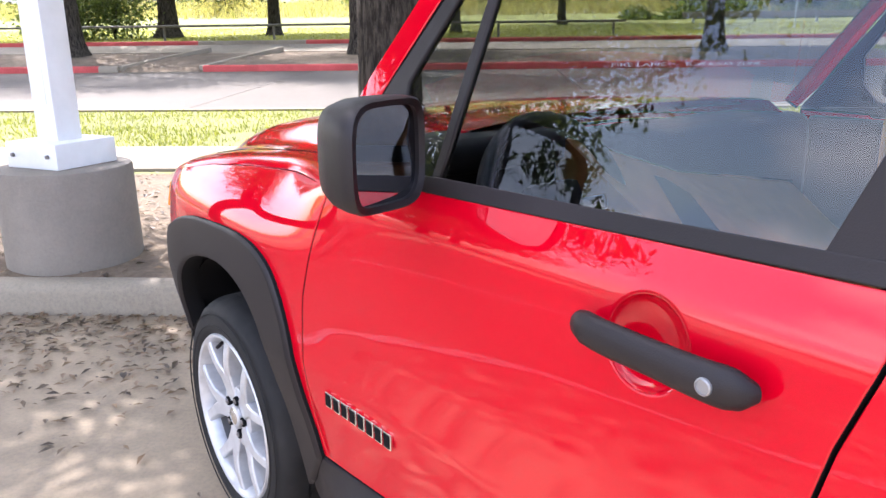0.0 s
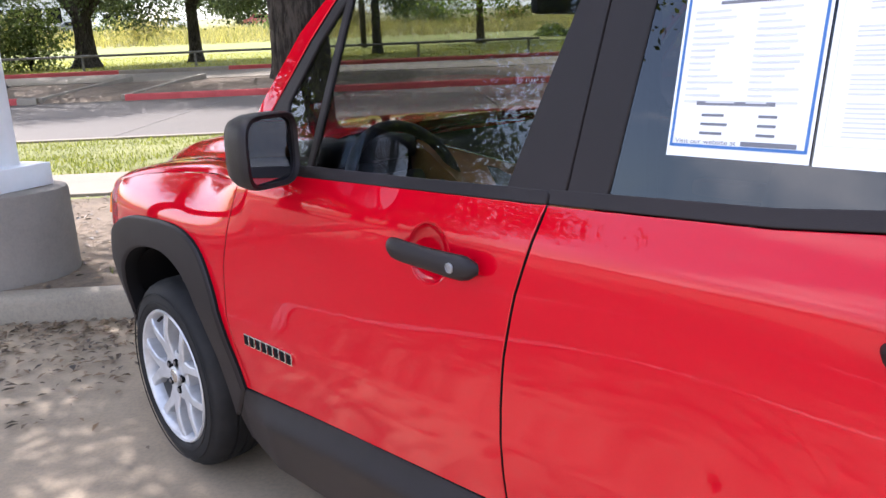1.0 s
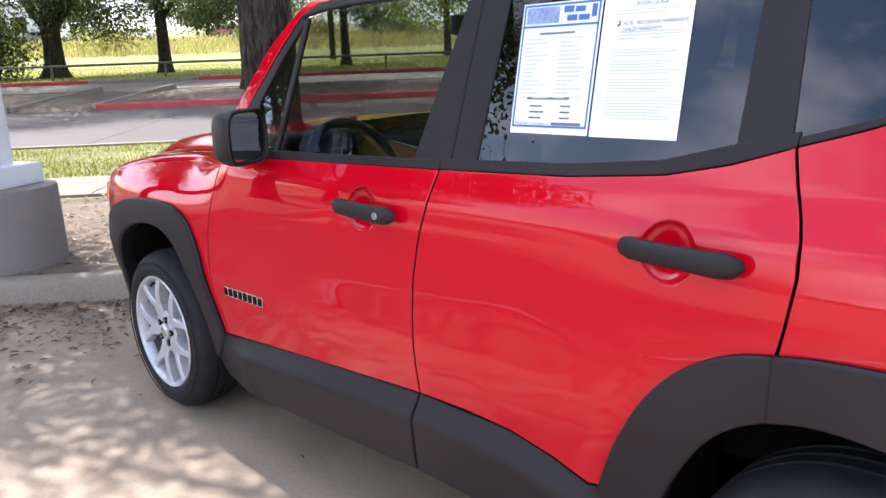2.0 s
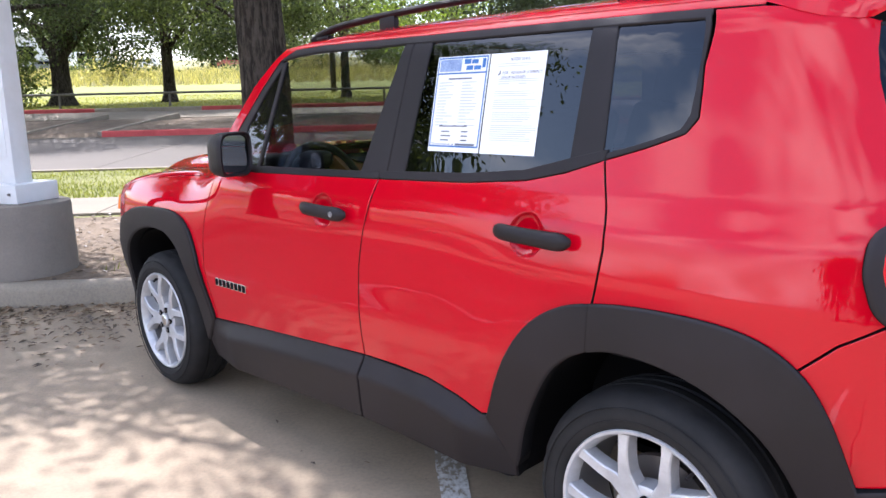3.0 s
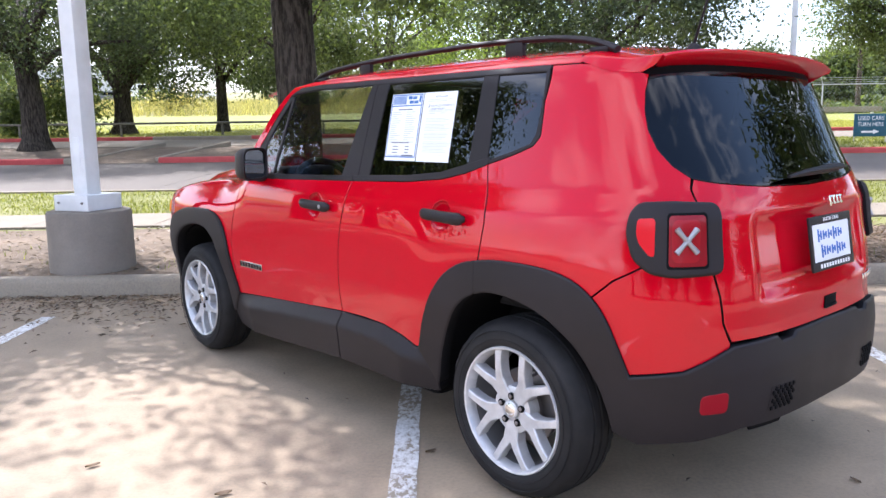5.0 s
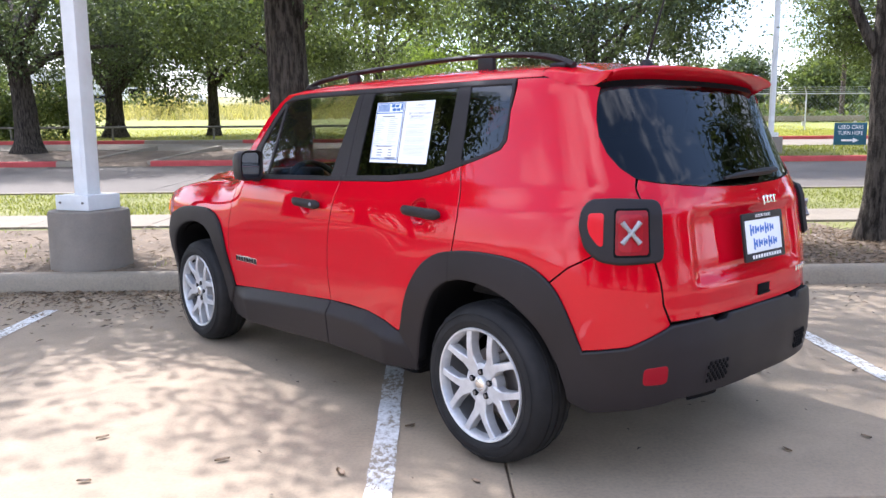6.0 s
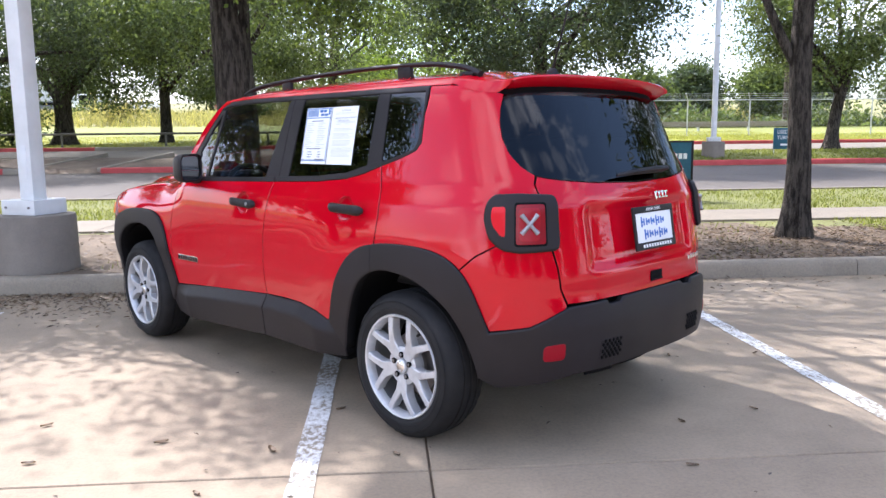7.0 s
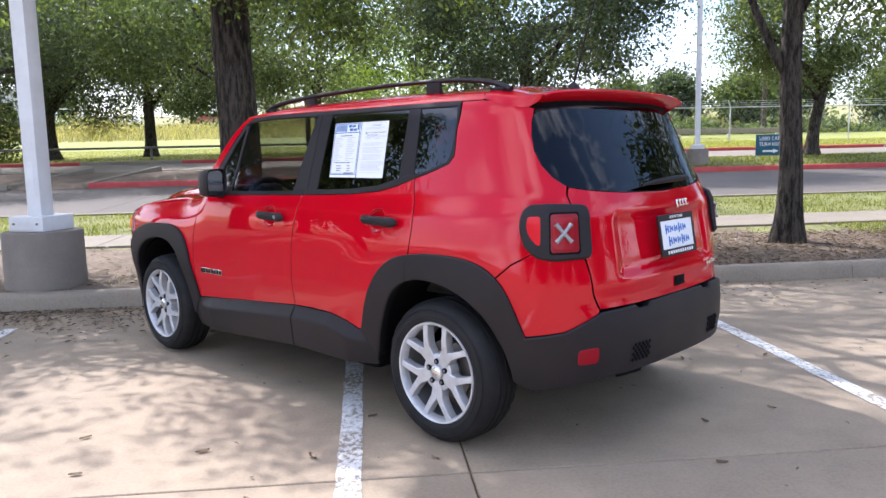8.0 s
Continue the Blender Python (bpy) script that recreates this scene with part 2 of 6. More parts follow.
def lathe_bm(profile, n=48, axis="x", closed=False):
    """Turns (radius, along) pairs round an axis."""
    bm = bmesh.new()
    rings = []
    for r, a in profile:
        ring = []
        for i in range(n):
            c, s = math.cos(2 * math.pi * i / n), math.sin(2 * math.pi * i / n)
            ring.append(bm.verts.new((a, r * c, r * s) if axis == "x" else (r * c, r * s, a)))
        rings.append(ring)
    pairs = list(zip(rings, rings[1:])) + ([(rings[-1], rings[0])] if closed else [])
    for p, q in pairs:
        for i in range(n):
            bm.faces.new((p[i], p[(i + 1) % n], q[(i + 1) % n], q[i]))
    bmesh.ops.recalc_face_normals(bm, faces=bm.faces[:])
    return bm


def tube_bm(points, radii, n=10, flat=1.0):
    """A tube along points; flat squeezes it in height."""
    bm = bmesh.new()
    pts = [Vector(p) for p in points]
    rings = []
    for i, p in enumerate(pts):
        d = (pts[min(i + 1, len(pts) - 1)] - pts[max(i - 1, 0)]).normalized()
        side = d.cross(Vector((0, 0, 1)))
        if side.length < 0.05:
            side = d.cross(Vector((0, 1, 0)))
        side.normalize()
        up = side.cross(d)
        r = radii[i] if isinstance(radii, (list, tuple)) else radii
        rings.append([bm.verts.new(p + side * (r * math.cos(a)) + up * (r * flat * math.sin(a))) for a in (2 * math.pi * k / n for k in range(n))])
    for a, b in zip(rings, rings[1:]):
        for i in range(n):
            bm.faces.new((a[i], a[(i + 1) % n], b[(i + 1) % n], b[i]))
    bm.faces.new(rings[0][::-1])
    bm.faces.new(rings[-1])
    bmesh.ops.recalc_face_normals(bm, faces=bm.faces[:])
    return bm


def text_object(name, words, size, m, mat, parent, depth=0.0, align="CENTER", width=None):
    """Lettering in the built-in font, as a mesh; m places it with x along the line and z towards the reader."""
    cu = bpy.data.curves.new(name, "FONT")
    cu.body, cu.size, cu.align_x, cu.align_y, cu.extrude = words, size, align, "CENTER", depth
    tmp = bpy.data.objects.new(name, cu)
    me = bpy.data.meshes.new_from_object(tmp)
    bpy.data.objects.remove(tmp)
    if width:
        xs = [v.co.x for v in me.vertices]
        k = width / max(1e-6, max(xs) - min(xs))
        for v in me.vertices:
            v.co.x *= k
    me.materials.clear()
    me.materials.append(mat)
    ob = new(name, me)
    ob.parent = parent
    ob.matrix_basis = m
    return ob


def merge(*bms):
    out = bmesh.new()
    for b in bms:
        me = bpy.data.meshes.new("tmp")
        b.to_mesh(me)
        b.free()
        out.from_mesh(me)
        bpy.data.meshes.remove(me)
    return out


def spline(pts, n=16):
    """Catmull-Rom through points of any dimension."""
    p = np.array(pts, float)
    p = np.vstack([2 * p[0] - p[1], p, 2 * p[-1] - p[-2]])
    out = []
    for i in range(1, len(p) - 2):
        for k in range(n):
            t = k / n
            a, b, c, d = p[i - 1], p[i], p[i + 1], p[i + 2]
            out.append(0.5 * (2 * b + (c - a) * t + (2 * a - 5 * b + 4 * c - d) * t * t + (3 * b - a - 3 * c + d) * t ** 3))
    out.append(p[-2])
    return np.array(out)



# ---- the car: a shell wrapped round a plan curve, from the tail's middle along the left side to the nose ----
PLAN = spline([(0, -0.717), (-0.2, -0.715), (-0.4, -0.697), (-0.56, -0.651), (-0.69, -0.565), (-0.785, -0.43), (-0.84, -0.24), (-0.87, 0.0), (-0.882, 0.4),
               (-0.885, 1.0), (-0.885, 1.8), (-0.88, 2.3), (-0.875, 2.65), (-0.848, 2.95), (-0.765, 3.18), (-0.58, 3.32), (-0.3, 3.385), (0, 3.40)], 24)
PLAN_A = np.concatenate([[0], np.cumsum(np.hypot(*np.diff(PLAN, axis=0).T))])
_d = np.gradient(PLAN, axis=0)
PLAN_N = np.stack([-_d[:, 1], _d[:, 0]], 1)
PLAN_N /= np.linalg.norm(PLAN_N, axis=1)[:, None]
if PLAN_N[len(PLAN_N) // 2, 0] > 0:
    PLAN_N = -PLAN_N

PLAN_TOP = spline([(0, -0.410), (-0.19, -0.407), (-0.375, -0.395), (-0.52, -0.366), (-0.62, -0.305), (-0.678, -0.195), (-0.706, -0.08), (-0.722, 0.06), (-0.735, 0.4),
                   (-0.740, 1.0), (-0.724, 1.8), (-0.70, 2.3), (-0.685, 2.65), (-0.64, 2.95), (-0.55, 3.1), (-0.4, 3.2), (-0.2, 3.25), (0, 3.26)], 24)
SIDE_Z = [0.18, 0.30, 0.42, 0.50, 0.58, 0.66, 0.78, 0.90, 0.965, 1.018, 1.03, 1.06, 1.085, 1.11, 1.25, 1.40, 1.48, 1.51, 1.535, 1.56]
SIDE_D = [0.095, 0.062, 0.046, 0.034, 0.018, 0.006, 0.005, 0.010, 0.016, 0.022, 0.0245, 0.036, 0.0465, 0.056, 0.088, 0.124, 0.144, 0.158, 0.176, 0.205]
TAIL_Z = [0.18, 0.30, 0.36, 0.45, 0.55, 0.60, 0.64, 0.68, 0.74, 0.85, 0.95, 1.03, 1.08, 1.14, 1.25, 1.35, 1.49, 1.52, 1.56]
TAIL_D = [0.10, 0.04, 0.015, 0.0, 0.0, 0.008, 0.015, 0.022, 0.02, 0.035, 0.055, 0.065, 0.085, 0.115, 0.18, 0.23, 0.31, 0.325, 0.345]


def smoothed(zs, ds):
    z = np.linspace(zs[0], zs[-1], 400)
    d = np.interp(z, zs, ds)
    k = np.hanning(13)
    k /= k.sum()
    return z, np.convolve(np.pad(d, 6, mode="reflect", reflect_type="odd"), k, mode="valid")


SZ, SD = smoothed(SIDE_Z, SIDE_D)
TZ, TD = smoothed(TAIL_Z, TAIL_D)
BELT = 1.075
SIDE_F = (SD - np.interp(BELT, SZ, SD)) / (np.interp(1.51, SZ, SD) - np.interp(BELT, SZ, SD))
TAIL_F = (TD - np.interp(BELT, TZ, TD)) / (np.interp(1.51, TZ, TD) - np.interp(BELT, TZ, TD))
CUPS = [(1.235, 0.975), (0.354, 0.99)]


CUP_R = 0.056
CUP_ON = [1]


def hump(v, lo, hi, w):
    """1 between lo and hi, eased to 0 over w outside."""
    t = np.clip(np.minimum(v - lo, hi - v) / w + 1, 0, 1)
    return t * t * (3 - 2 * t)


def shell(a, z):
    """The body's skin at a metres along the plan (minus: the right side) and at height z."""
    s = -1.0 if a < 0 else 1.0
    a = abs(a)
    x, y = np.interp(a, PLAN_A, PLAN[:, 0]), np.interp(a, PLAN_A, PLAN[:, 1])
    nx, ny = np.interp(a, PLAN_A, PLAN_N[:, 0]), np.interp(a, PLAN_A, PLAN_N[:, 1])
    k = math.hypot(nx, ny)
    nx, ny = nx / k, ny / k
    w = ny * ny if ny < 0 else 0.0
    zb = min(z, BELT)
    d = np.interp(zb, SZ, SD) * (1 - w) + np.interp(zb, TZ, TD) * w
    if ny > 0:
        d = np.interp(zb, SZ, SD) + 0.12 * ny * ny * max(0.0, (z - 0.8)) * 4
    # the front wings roll over towards the bonnet
    if y > 1.9 and z > 0.86:
        d += 3.0 * (min(z, 1.06) - 0.86) ** 2 * float(hump(y, 2.35, 3.5, 0.45))
    # haunches over the wheels, the hollow in the doors, the cups behind the handles
    for c in (0.0, 2.57):
        r = math.hypot((y - c) * 0.9, (z - 0.40) * 1.0)
        d -= (0.012 if c == 0.0 else 0.008) * math.exp(-((r - 0.44) / 0.2) ** 2) * (1 - w)
    d += 0.006 * math.exp(-((z - 0.70) / 0.12) ** 2) * float(hump(y, 0.75, 1.85, 0.3))
    for cy, cz in CUPS if CUP_ON else ():
        q = math.hypot(y - cy, z - cz) / CUP_R
        if q < 1:
            d += 0.030 * (1 - q * q) ** 0.6
    # the recess round the number plate
    if w > 0.5:
        d += 0.022 * float(hump(x, -0.38, 0.5, 0.06) * hump(z, 0.80, 0.99, 0.055))
    px, py = x - nx * d, y - ny * d
    if z > BELT:
        # above the belt the skin leans in to the upper plan
        f = np.interp(z, SZ, SIDE_F) * (1 - w) + np.interp(z, TZ, TAIL_F) * w
        px += (np.interp(a, PLAN_A, PLAN_TOP[:, 0]) - px) * f
        py += (np.interp(a, PLAN_A, PLAN_TOP[:, 1]) - py) * f
    return Vector((s * px, py, z))


def skin(a, z, off=0.0):
    """Point and normal."""
    p = shell(a, z)
    near = CUP_ON and a > 0 and any(math.hypot(p.y - c[0], z - c[1]) < CUP_R * 1.2 for c in CUPS)
    e = 0.0015 if near else 0.014
    n = (shell(a + e, z) - shell(a - e, z)).cross(shell(a, z + e) - shell(a, z - e))
    n.normalize()
    if n.dot(Vector((p.x, p.y - max(-0.3, min(2.9, p.y)), 0.001))) < 0:
        n = -n
    return p + n * off, n


TABLE_A = np.linspace(0, PLAN_A[-1], 900)


def by_y(y, z):
    """Plan length at which the skin at height z lies at y."""
    i = np.interp(y, PLAN[:, 1], PLAN_A)
    for _ in range(12):
        i += (y - shell(i, z).y) * (1.0 if -0.2 < y < 2.8 else 0.5)
        i = min(max(i, 0.01), PLAN_A[-1] - 0.01)
    return i


@functools.lru_cache(maxsize=None)
def tail_row(z):
    return np.array([shell(a, z).x for a in TABLE_A[:330]])


def by_x(x, z):
    """The same by x, on the tail; a right-hand x gives a negative length."""
    xa = tail_row(z)
    i = float(np.interp(abs(x), -xa, TABLE_A[:330]))
    return i if x <= 0 else -i


def densify(poly, step):
    out = []
    n = len(poly)
    for i in range(n):
        p, q = Vector(poly[i]), Vector(poly[(i + 1) % n])
        k = max(1, int((q - p).length / step))
        out += [p.lerp(q, j / k) for j in range(k)]
    return out


def round_poly(poly, r):
    """Rounds the corners of a closed outline."""
    if r <= 0:
        return [Vector(p) for p in poly]
    out, n = [], len(poly)
    for i in range(n):
        p, a, b = Vector(poly[i]), Vector(poly[i - 1]), Vector(poly[(i + 1) % n])
        ra, rb = min(r, (a - p).length * 0.45), min(r, (b - p).length * 0.45)
        u, v = p + (a - p).normalized() * ra, p + (b - p).normalized() * rb
        for k in range(5):
            t = k / 4
            out.append(u * (1 - t) ** 2 + p * 2 * t * (1 - t) + v * t * t)
    return out


def inside(pt, poly):
    x, y, c = pt[0], pt[1], False
    for i in range(len(poly)):
        (x1, y1), (x2, y2) = poly[i - 1], poly[i]
        if (y1 > y) != (y2 > y) and x < (x2 - x1) * (y - y1) / (y2 - y1) + x1:
            c = not c
    return c


def shrink(poly, g):
    area = sum(poly[i - 1][0] * poly[i][1] - poly[i][0] * poly[i - 1][1] for i in range(len(poly)))
    sgn = 1 if area > 0 else -1
    out = []
    for i in range(len(poly)):
        a, p, b = Vector(poly[i - 1]), Vector(poly[i]), Vector(poly[(i + 1) % len(poly)])
        d = (b - p).normalized() + (p - a).normalized()
        d = d.normalized() if d.length > 1e-6 else (b - p).normalized()
        out.append(p + Vector((-d.y, d.x)) * (g * sgn))
    return out


def panel(name, outline, mat, parent, off=0.0, gap=0.0048, edge=0.02, step=0.025, corner=0.0, roll=0.002, label="", mirror=False, cup=None, bulge=None):
    """A sheet cut from the shell along an outline of (plan length, height), with its edge turned in."""
    poly = shrink(densify(round_poly(outline, corner), step), gap)
    xs, zs = [p[0] for p in poly], [p[1] for p in poly]
    pts = list(poly)
    inner = [tuple(p) for p in shrink(poly, step * 0.45)]
    nx, nz = int((max(xs) - min(xs)) / step) + 1, int((max(zs) - min(zs)) / step) + 1
    for i in range(nx + 1):
        for j in range(nz + 1):
            p = (min(xs) + (max(xs) - min(xs)) * i / nx, min(zs) + (max(zs) - min(zs)) * (j + 0.5 * (i % 2)) / nz)
            if inside(p, inner) and (cup is None or math.hypot(p[0] - cup[0], p[1] - cup[1]) > CUP_R * 1.18):
                pts.append(Vector(p))
    if cup:
        for q in (1.1, 1.012, 0.992, 0.97, 0.93, 0.86, 0.75, 0.6, 0.42, 0.22):
            pts += [Vector((cup[0] + q * CUP_R * math.cos(2 * math.pi * k / 36), cup[1] + q * CUP_R * math.sin(2 * math.pi * k / 36))) for k in range(36)]
        pts.append(Vector(cup))
    n0 = len(poly)
    vs, _, fs, *_ = delaunay_2d_cdt(pts, [(i, (i + 1) % n0) for i in range(n0)], [], 1, 1e-5)
    verts, norms, faces = [], [], []
    for v in vs:
        p, n = skin(v.x, v.y, off)
        if bulge:
            p = p + n * bulge(p.y, v.y)
        verts.append(p)
        norms.append(n)
    for f in fs:
        a, b, c = (verts[i] for i in f[:3])
        face = tuple(f)
        if (b - a).cross(c - a).dot(norms[f[0]]) < 0:
            face = face[::-1]
        faces.append(face)
    # the turned edge
    base = len(verts)
    out2 = shrink(poly, -roll)
    for ring, o in ((poly, off), (out2, off - roll * 1.2), (out2, off - edge)):
        for k, p in enumerate(ring):
            q, n = skin(p[0], p[1], o)
            side, _ = skin(out2[k][0], out2[k][1], off)
            if bulge:
                q = q + n * bulge(q.y, p[1])
            verts.append(q)
            t = (side - skin(poly[k][0], poly[k][1], off)[0])
            t = t.normalized() if t.length > 1e-7 else n
            norms.append(n if ring is poly else (n + t).normalized() if o == off - roll * 1.2 else t)
    for r in (0, 1):
        for k in range(n0):
            a, b = base + r * n0 + k, base + r * n0 + (k + 1) % n0
            c, d = b + n0, a + n0
            f = (a, b, c, d)
            if (verts[b] - verts[a]).cross(verts[d] - verts[a]).dot(norms[d]) < 0:
                f = f[::-1]
            faces.append(f)
    if mirror:
        verts = [Vector((-v.x, v.y, v.z)) for v in verts]
        norms = [Vector((-v.x, v.y, v.z)) for v in norms]
        faces = [f[::-1] for f in faces]
    ob = mesh_object(name, verts, faces, mat, parent, label, normals=None if bulge else norms)
    # turned edges go near-black, which paints shade into the gaps and arches
    if mat == PAINT or edge > 0.045:
        ob.data.materials.append(DARK)
        for k in range(len(faces) - n0, len(faces)):
            ob.data.polygons[k].material_index = 1
    return ob


def sides(*pts):
    """Outline points given as (y, z) on the left side."""
    return [(by_y(y, z), z) for y, z in pts]


def tails(*pts):
    """Outline points given as (x, z) on the tail."""
    return [(by_x(x, z), z) for x, z in pts]


def mirrored(half):
    """A tail outline that starts and ends on the middle, closed by its mirror image."""
    return list(half) + [(-x, z) for x, z in reversed(half) if abs(x) > 1e-6]


car = thing("car", "red compact SUV with black wheel-arch cladding, parked askew", "car")

REAR_OUT = [(0.497, 0.455), (0.437, 0.595), (0.355, 0.728), (0.262, 0.806), (0.143, 0.845), (-0.055, 0.855), (-0.215, 0.835), (-0.318, 0.776), (-0.380, 0.68), (-0.428, 0.537)]
REAR_IN = [(0.405, 0.33), (0.37, 0.46), (0.315, 0.575), (0.245, 0.675), (0.15, 0.735), (0.03, 0.75), (-0.13, 0.715), (-0.262, 0.625), (-0.335, 0.50), (-0.365, 0.40)]
FRONT_OUT = [(2.085, 0.43), (2.112, 0.57), (2.146, 0.725), (2.215, 0.825), (2.345, 0.868), (2.56, 0.868), (2.75, 0.845), (2.93, 0.78), (3.02, 0.66), (3.06, 0.55)]
FRONT_IN = [(2.165, 0.32), (2.185, 0.44), (2.215, 0.57), (2.27, 0.69), (2.37, 0.765), (2.51, 0.788), (2.68, 0.765), (2.82, 0.70), (2.92, 0.58), (2.95, 0.46)]
R_OUT, R_IN, F_OUT, F_IN = ([tuple(q) for q in spline(c, 5)] for c in (REAR_OUT, REAR_IN, FRONT_OUT, FRONT_IN))
DOOR_F = [(1.99, 1.082), (1.995, 1.04), (2.03, 0.95), (2.072, 0.81), (2.085, 0.66), (2.08, 0.52), (2.062, 0.43)]
DOOR_M = [(0.972, 1.096), (0.99, 1.02), (1.015, 0.94), (1.04, 0.82), (1.052, 0.72), (1.057, 0.60), (1.06, 0.50)]
DOOR_R = [(0.163, 1.187), (0.152, 1.13), (0.128, 1.04), (0.125, 0.98), (0.134, 0.90), (0.143, 0.845)]


PANE_EDGE = [(-0.588, 1.152), (-0.626, 1.190), (-0.645, 1.240), (-0.648, 1.30), (-0.638, 1.36), (-0.618, 1.42), (-0.587, 1.478)]


def sill_step(y, z):
    """The sill's upper edge slopes out to a ledge."""
    t = min(1.0, max(0.0, (float(np.interp(y, [0.5, 0.62, 0.75, 1.06, 1.55, 2.06], [0.447, 0.472, 0.497, 0.499, 0.468, 0.428])) - 0.006 - z) / 0.046))
    return 0.038 * t * min(1.0, max(0.0, (2.12 - y) / 0.2), max(0.0, (y - 0.40) / 0.2))


def make_side(flip):
    """One flank of the car; flip makes the right one."""
    o = dict(mirror=flip)
    fender = panel("front_fender", sides(*DOOR_F[1:], *F_OUT[:-5], (3.12, 0.62), (3.20, 0.80), (3.16, 0.866), (3.06, 0.921), (2.9, 0.961), (2.7, 0.995), (2.5, 1.015), (2.25, 1.03)), PAINT, car, **o)
    door = panel("front_door", sides(*DOOR_F, *reversed(DOOR_M), (1.35, 1.087), (1.69, 1.079)), PAINT, car, step=0.016, cup=(by_y(*CUPS[0]), CUPS[0][1]), **o)
    rdoor = panel("rear_door", sides(*DOOR_M, (0.9, 0.503), (0.75, 0.498), (0.62, 0.475), (0.53, 0.447), *R_OUT[:21], *reversed(DOOR_R), (0.27, 1.152), (0.39, 1.126), (0.6, 1.108)), PAINT, car, step=0.016, cup=(by_y(*CUPS[1]), CUPS[1][1]), **o)
    # quarter panel, round the fixed pane, up to the roof and back to the tailgate
    quarter = panel("quarter_panel", sides(*DOOR_R, *R_OUT[22:36]) + [(by_x(-0.80, 0.838), 0.838), (by_x(-0.70, 0.925), 0.925), (by_x(-0.60, 1.06), 1.06)] + tails((-0.603, 1.09), (-0.603, 1.118), *PANE_EDGE) + sides((-0.25, 1.512), (-0.152, 1.522), (-0.048, 1.522), (-0.05, 1.40), (-0.055, 1.285), (-0.03, 1.252), (0.06, 1.218)), PAINT, car, corner=0.004, **o)
    panel("bumper_corner", sides(*R_OUT[35:]) + [(by_x(-0.78, 0.532), 0.532), (by_x(-0.68, 0.558), 0.558), (by_x(-0.555, 0.614), 0.614), (by_x(-0.539, 0.634), 0.634), (by_x(-0.565, 0.705), 0.705), (by_x(-0.574, 0.79), 0.79),
          (by_x(-0.60, 0.925), 0.925), (by_x(-0.70, 0.925), 0.925), (by_x(-0.80, 0.838), 0.838)], PAINT, car, corner=0.006, **o)
    # A-pillar and the strip of red over the doors
    panel("a_pillar", sides((2.0, 1.085), (1.93, 1.15), (1.86, 1.235), (1.74, 1.375), (1.625, 1.487), (1.54, 1.520), (1.375, 1.527), (0.9, 1.524), (0.5, 1.524), (-0.048, 1.524), (-0.15, 1.524), (-0.15, 1.542), (0.5, 1.545), (1.0, 1.545), (1.45, 1.543), (1.61, 1.526), (1.782, 1.397), (1.918, 1.245), (2.03, 1.108)), PAINT, car, gap=0.001, **o)
    CUP_ON.clear()
    # near-black sheets behind the skin, added so the gaps look shaded
    panel("gap_shade_sheet", sides((2.3, 0.95), (2.3, 0.90), (2.09, 0.72), (2.05, 0.46), (0.55, 0.48), (0.40, 0.72), (0.28, 0.86), (-0.3, 0.88), (-0.3, 1.2), (-0.1, 1.18), (0.2, 1.13), (0.9, 1.06), (2.0, 1.04)), DARK, car, off=-0.06, edge=0.01, step=0.06, **o)
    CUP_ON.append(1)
    panel("gap_shade_sheet", tails((-0.50, 0.62), (-0.50, 1.08), (-0.60, 1.12), (-0.66, 1.3), (-0.62, 1.46), (-0.70, 1.46), (-0.73, 1.3), (-0.73, 1.10), (-0.76, 0.9), (-0.74, 0.66), (-0.64, 0.62)), DARK, car, off=-0.05, edge=0.01, step=0.05, **o)
    # black window surrounds
    for name, pts in (("door_frame", ((1.068, 1.110), (0.944, 1.112), (0.893, 1.508), (0.925, 1.508))),
                      ("rear_door_frame", ((0.937, 1.112), (0.862, 1.121), (0.810, 1.509), (0.886, 1.508))),
                      ("rear_pillar_trim", ((0.262, 1.186), (0.172, 1.208), (0.182, 1.508), (0.25, 1.508))),
                      ("sail_trim", ((1.74, 1.082), (1.985, 1.088), (1.92, 1.155), (1.85, 1.24), (1.73, 1.375), (1.62, 1.483), (1.60, 1.470), (1.70, 1.37), (1.80, 1.24), (1.80, 1.16))),
                      ("divider_bar", ((1.690, 1.100), (1.672, 1.100), (1.585, 1.478), (1.603, 1.473))),
                      ("belt_moulding", ((1.985, 1.080), (1.69, 1.077), (1.35, 1.086), (0.976, 1.096), (0.976, 1.116), (1.35, 1.106), (1.68, 1.100))),
                      ("belt_moulding", ((0.968, 1.097), (0.6, 1.109), (0.39, 1.127), (0.27, 1.153), (0.163, 1.187), (0.16, 1.21), (0.27, 1.183), (0.40, 1.150), (0.6, 1.131), (0.968, 1.118))),
                      ("quarter_moulding", ((0.158, 1.189), (0.06, 1.219), (-0.03, 1.253), (-0.053, 1.286), (-0.047, 1.40), (-0.045, 1.508), (-0.033, 1.508), (-0.036, 1.289), (-0.018, 1.258), (0.06, 1.229), (0.158, 1.201))),
                      ("top_moulding", ((1.62, 1.484), (1.54, 1.518), (1.375, 1.524), (0.9, 1.522), (-0.045, 1.521), (-0.045, 1.503), (0.9, 1.503), (1.375, 1.505), (1.52, 1.498)))):
        panel(name, sides(*pts), PLASTIC, car, off=0.001 if "moulding" in name else -0.002, gap=0.0006, edge=0.012, step=0.03, **o)
